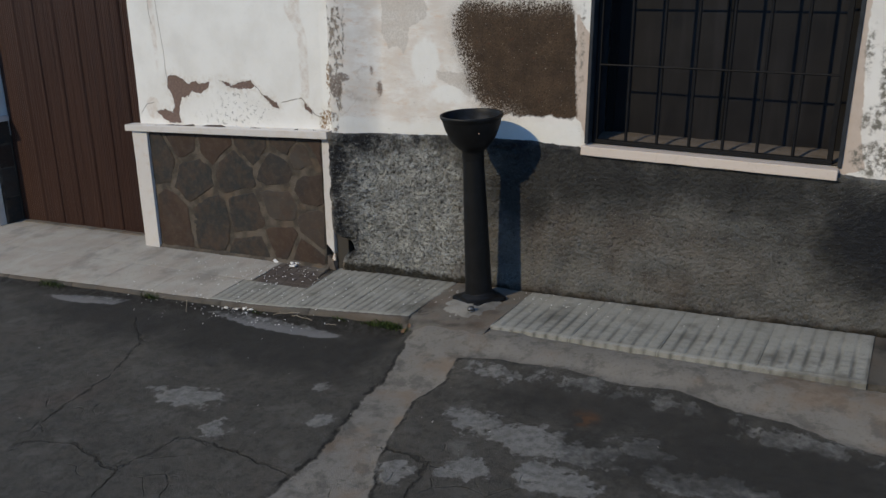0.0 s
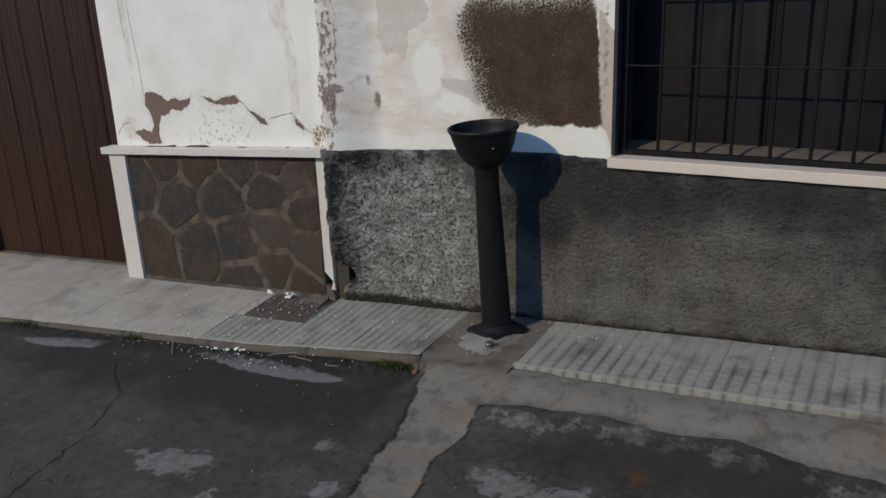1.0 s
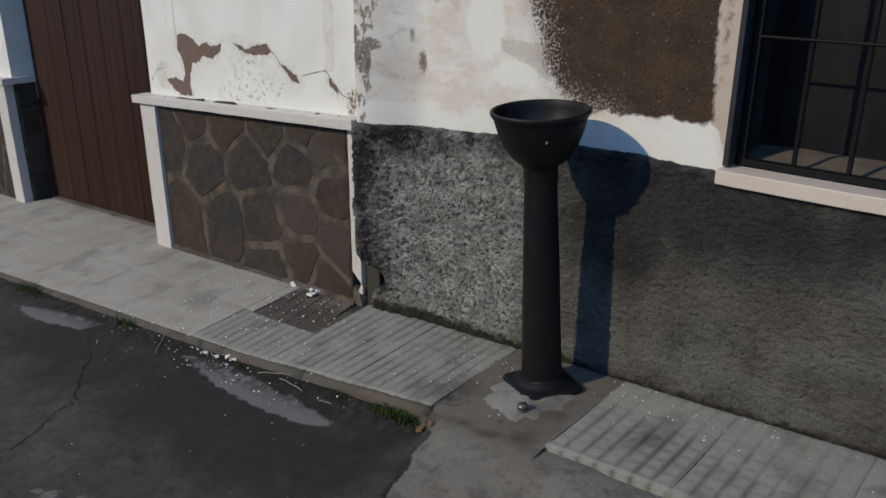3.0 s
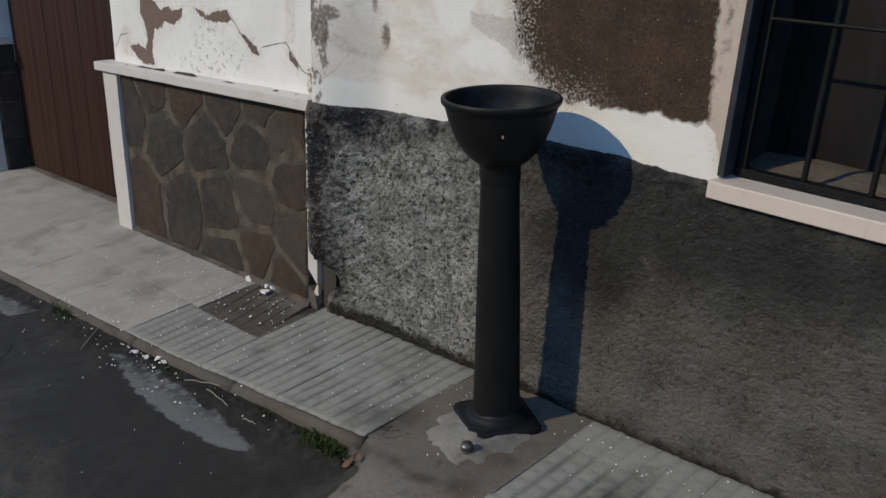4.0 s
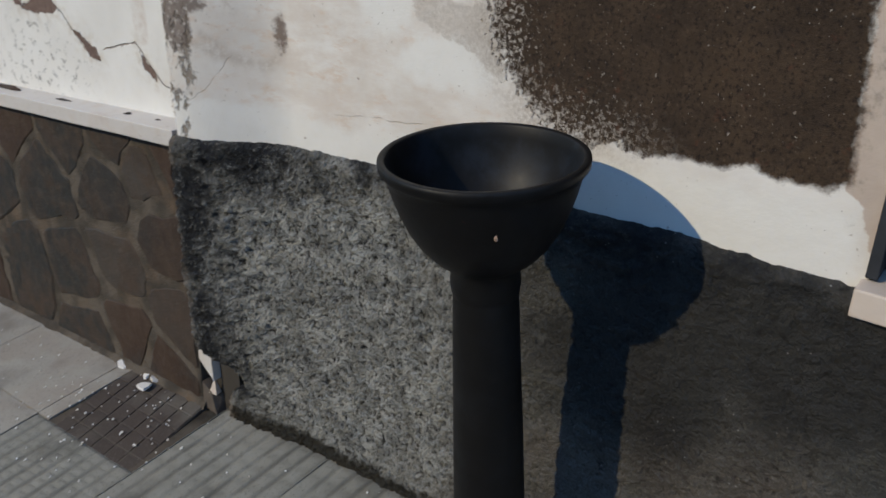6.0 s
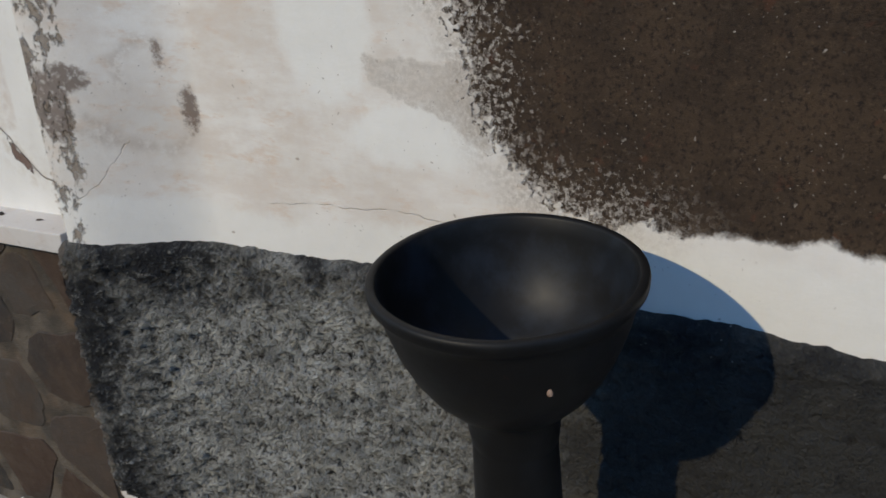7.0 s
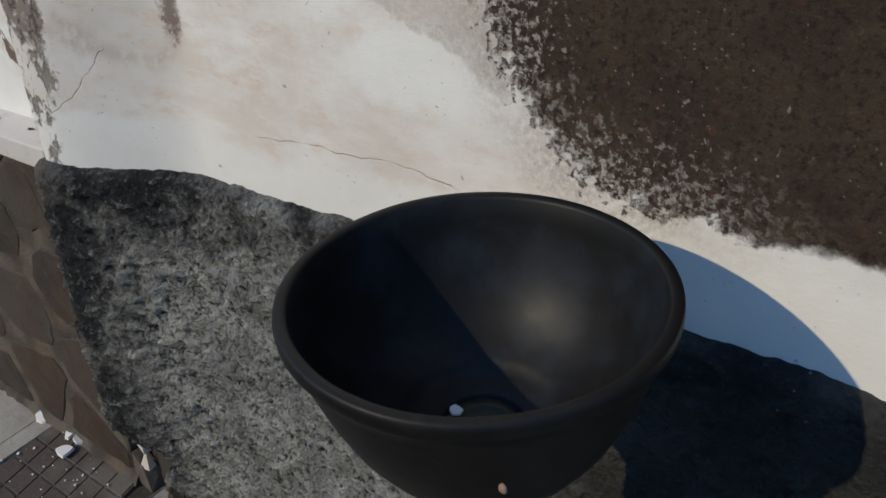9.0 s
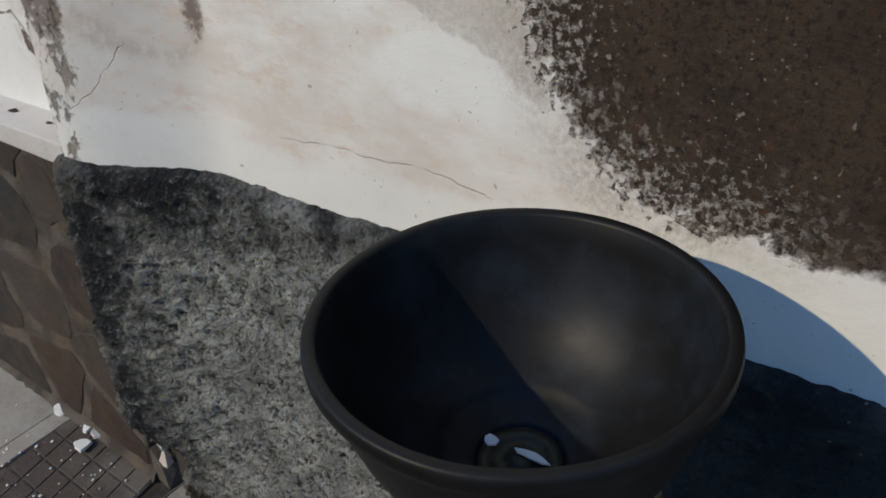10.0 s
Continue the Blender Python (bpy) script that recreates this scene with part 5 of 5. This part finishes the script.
sz = pave(-0.01, -0.335)
pipe = part("pipe", rod((-0.01, -0.335, sz - 0.02), (-0.012, -0.337, sz + 0.02), 0.013, None, 18, 0.0125), STEEL, stub, "", True)
part("cap", rod((-0.012, -0.337, sz + 0.012), (-0.0125, -0.3375, sz + 0.024), 0.0155, None, 18, 0.013), STEEL, pipe, "rounded cap", True)

# ---- loose things ----
for x, y, size, seed in ((-1.31, -0.045, 0.021, 3), (-1.172, -0.075, 0.026, 4), (-1.205, -0.045, 0.014, 5), (-1.172, -0.042, 0.017, 6)):
    tagged(flake("plaster_chip", x, y, pave(x, y) + 0.003, size, seed, 0.006), "white chip of fallen plaster lying by the drain cover", "plaster chip", "plaster chips")
for x, y, size, seed in ((-1.09, -0.52, 0.014, 13), (-1.12, -0.545, 0.013, 14), (-1.05, -0.525, 0.011, 15), (-1.18, -0.55, 0.012, 16), (-1.48, -0.53, 0.012, 17)):
    tagged(flake("plaster_chip", x, y, street(x, y) + 0.006, size, seed, 0.005), "white chip of fallen plaster lying in the gutter", "plaster chip", "plaster chips")
# the sprinkling of paint flakes
bm = bmesh.new()
r = random.Random(21)
def crumbs(count, cx_, cy_, sx, sy, lo, hi):
    for _ in range(count):
        x, y = r.gauss(cx_, sx), r.gauss(cy_, sy)
        if y > -0.03 or x < -3 or (x + 0.052) ** 2 + (y + 0.177) ** 2 < 0.011:
            continue
        z = (pave(x, y) + 0.0005 if y > kerb_line(x) - 0.01 else street(x, y) + 0.004) + 0.0015
        d = r.uniform(lo, hi)
        a0 = r.uniform(0, 6.3)
        k = r.randint(4, 6)
        ring = [(d * r.uniform(0.6, 1.1) * math.cos(a0 + i * 6.283 / k), d * r.uniform(0.6, 1.1) * math.sin(a0 + i * 6.283 / k)) for i in range(k)]
        low = [bm.verts.new((x + u, y + v, z - 0.002)) for u, v in ring]
        top = [bm.verts.new((x + 0.8 * u, y + 0.8 * v, z - 0.0008 + r.uniform(0, 0.0018))) for u, v in ring]
        bm.faces.new(top)
        for i in range(k):
            bm.faces.new((low[i], low[(i + 1) % k], top[(i + 1) % k], top[i]))
crumbs(120, -1.3, -0.25, 0.28, 0.12, 0.001, 0.004)
crumbs(34, -1.1, -0.14, 0.12, 0.08, 0.0012, 0.005)
crumbs(75, -1.2, -0.57, 0.35, 0.05, 0.0008, 0.0045)
crumbs(14, -1.3, -0.68, 0.25, 0.06, 0.001, 0.003)
crumbs(60, 0.25, -0.1, 0.4, 0.07, 0.001, 0.0032)
crumbs(36, -0.3, -0.2, 0.2, 0.1, 0.001, 0.0028)
crumbs(30, -0.4, -1.1, 0.9, 0.4, 0.0007, 0.0018)
crumbs(16, -1.1, -0.53, 0.06, 0.02, 0.002, 0.007)
ob = part("paint_crumbs", bm, FLAKE)
tagged(ob, "scattered white crumbs of flaked paint on the pavement and road", "paint crumbs", kind="stuff")


def tuft(x, y, z, count, spread, height, seed, label):
    r = random.Random(seed)
    bm = bmesh.new()
    for _ in range(count):
        bx_, by_ = x + r.gauss(0, spread), y + r.gauss(0, spread * 0.3)
        a, h, lean = r.uniform(0, 6.28), height * r.uniform(0.4, 1.0), r.uniform(0.2, 1.0)
        w = 0.0017
        pts = [Vector((bx_ + lean * h * q * q * math.cos(a), by_ + lean * h * q * q * math.sin(a), z + h * q * (1 - 0.25 * q * lean))) for q in (0, 0.5, 1)]
        side = Vector((-math.sin(a), math.cos(a), 0)) * w
        v = [bm.verts.new(p) for p in (pts[0] - side, pts[0] + side, pts[1] + side * 0.8, pts[1] - side * 0.8, pts[2])]
        bm.faces.new((v[0], v[1], v[2], v[3]))
        bm.faces.new((v[3], v[2], v[4]))
    return tagged(part("grass_tuft", bm, GRASS), label, "grass", kind="stuff")


for x, cnt, spr, h, seed in ((-0.31, 320, 0.045, 0.03, 1), (-0.40, 110, 0.03, 0.02, 5), (-1.66, 70, 0.025, 0.045, 2), (-2.36, 120, 0.05, 0.045, 3), (-0.56, 30, 0.02, 0.018, 4), (-1.0, 25, 0.02, 0.02, 6)):
    y = kerb_line(x) - 0.04
    tuft(x, y, street(x, y) - 0.002, cnt, spr, h, seed, "small green weeds growing in the joint below the kerb")


def dry_leaf(x, y, z, length, turn, seed):
    bm = bmesh.new()
    rows_ = []
    for i in range(9):
        q = i / 8
        w = 0.33 * length * math.sin(math.pi * min(1, 0.06 + q * 0.93)) ** 0.8
        rows_.append([bm.verts.new((q * length, s_ * w, 0.35 * w * s_ * s_ + 0.35 * length * (q - 0.4) ** 2 + 0.0015 * nz((i, s_, seed)))) for s_ in (-1, -0.5, 0, 0.5, 1)])
    for p, q in zip(rows_, rows_[1:]):
        for i in range(4):
            bm.faces.new((p[i], p[i + 1], q[i + 1], q[i]))
    bm.transform(pose(x, y, z, 20, -25, turn))
    return tagged(part("dry_leaf", bm, LEAF, smooth=True), "curled dry brown leaf against the kerb", "leaf", "dry leaves")


dry_leaf(-0.215, -0.50, street(-0.2, -0.5) + 0.008, 0.024, 110, 1)
dry_leaf(-0.24, -0.515, street(-0.24, -0.52) + 0.005, 0.027, 60, 2)
for i, (a, b) in enumerate((((-0.90, -0.545), (-0.78, -0.505)), ((-0.80, -0.535), (-0.68, -0.545)), ((-0.60, -0.55), (-0.55, -0.545)))):
    bm = bmesh.new()
    prev = Vector((*a, street(*a) + 0.006))
    for j in range(1, 5):
        x, y = a[0] + (b[0] - a[0]) * j / 4, a[1] + (b[1] - a[1]) * j / 4 + 0.006 * nz((i * 7, j, 0))
        q = Vector((x, y, street(x, y) + 0.008 + 0.003 * (j % 2)))
        rod(prev, q, 0.0016, bm, 6)
        prev = q
    tagged(part("twig", bm, TWIG), "thin pale dry twig lying by the kerb", "twig", "twigs")
bm = bmesh.new()
prev = None
for j in range(15):
    t = j / 14
    x, y = -1.60 + 0.27 * t, -0.56 + 0.05 * math.sin(t * 4.2) - 0.05 * t * t
    q = Vector((x, y, street(x, y) + 0.008))
    if prev:
        rod(prev, q, 0.0015, bm, 6)
    prev = q
tagged(part("cord", bm, TWIG), "thin curved pale cord lying in the gutter", "cord")

# ---- what closes the street behind ----
opposite = part("wall_opposite", box(-45, 45, -9.3, -9.0, -4, 3.0), PLASTER)
tagged(opposite, "plain plastered wall across the street", "wall", kind="structure")
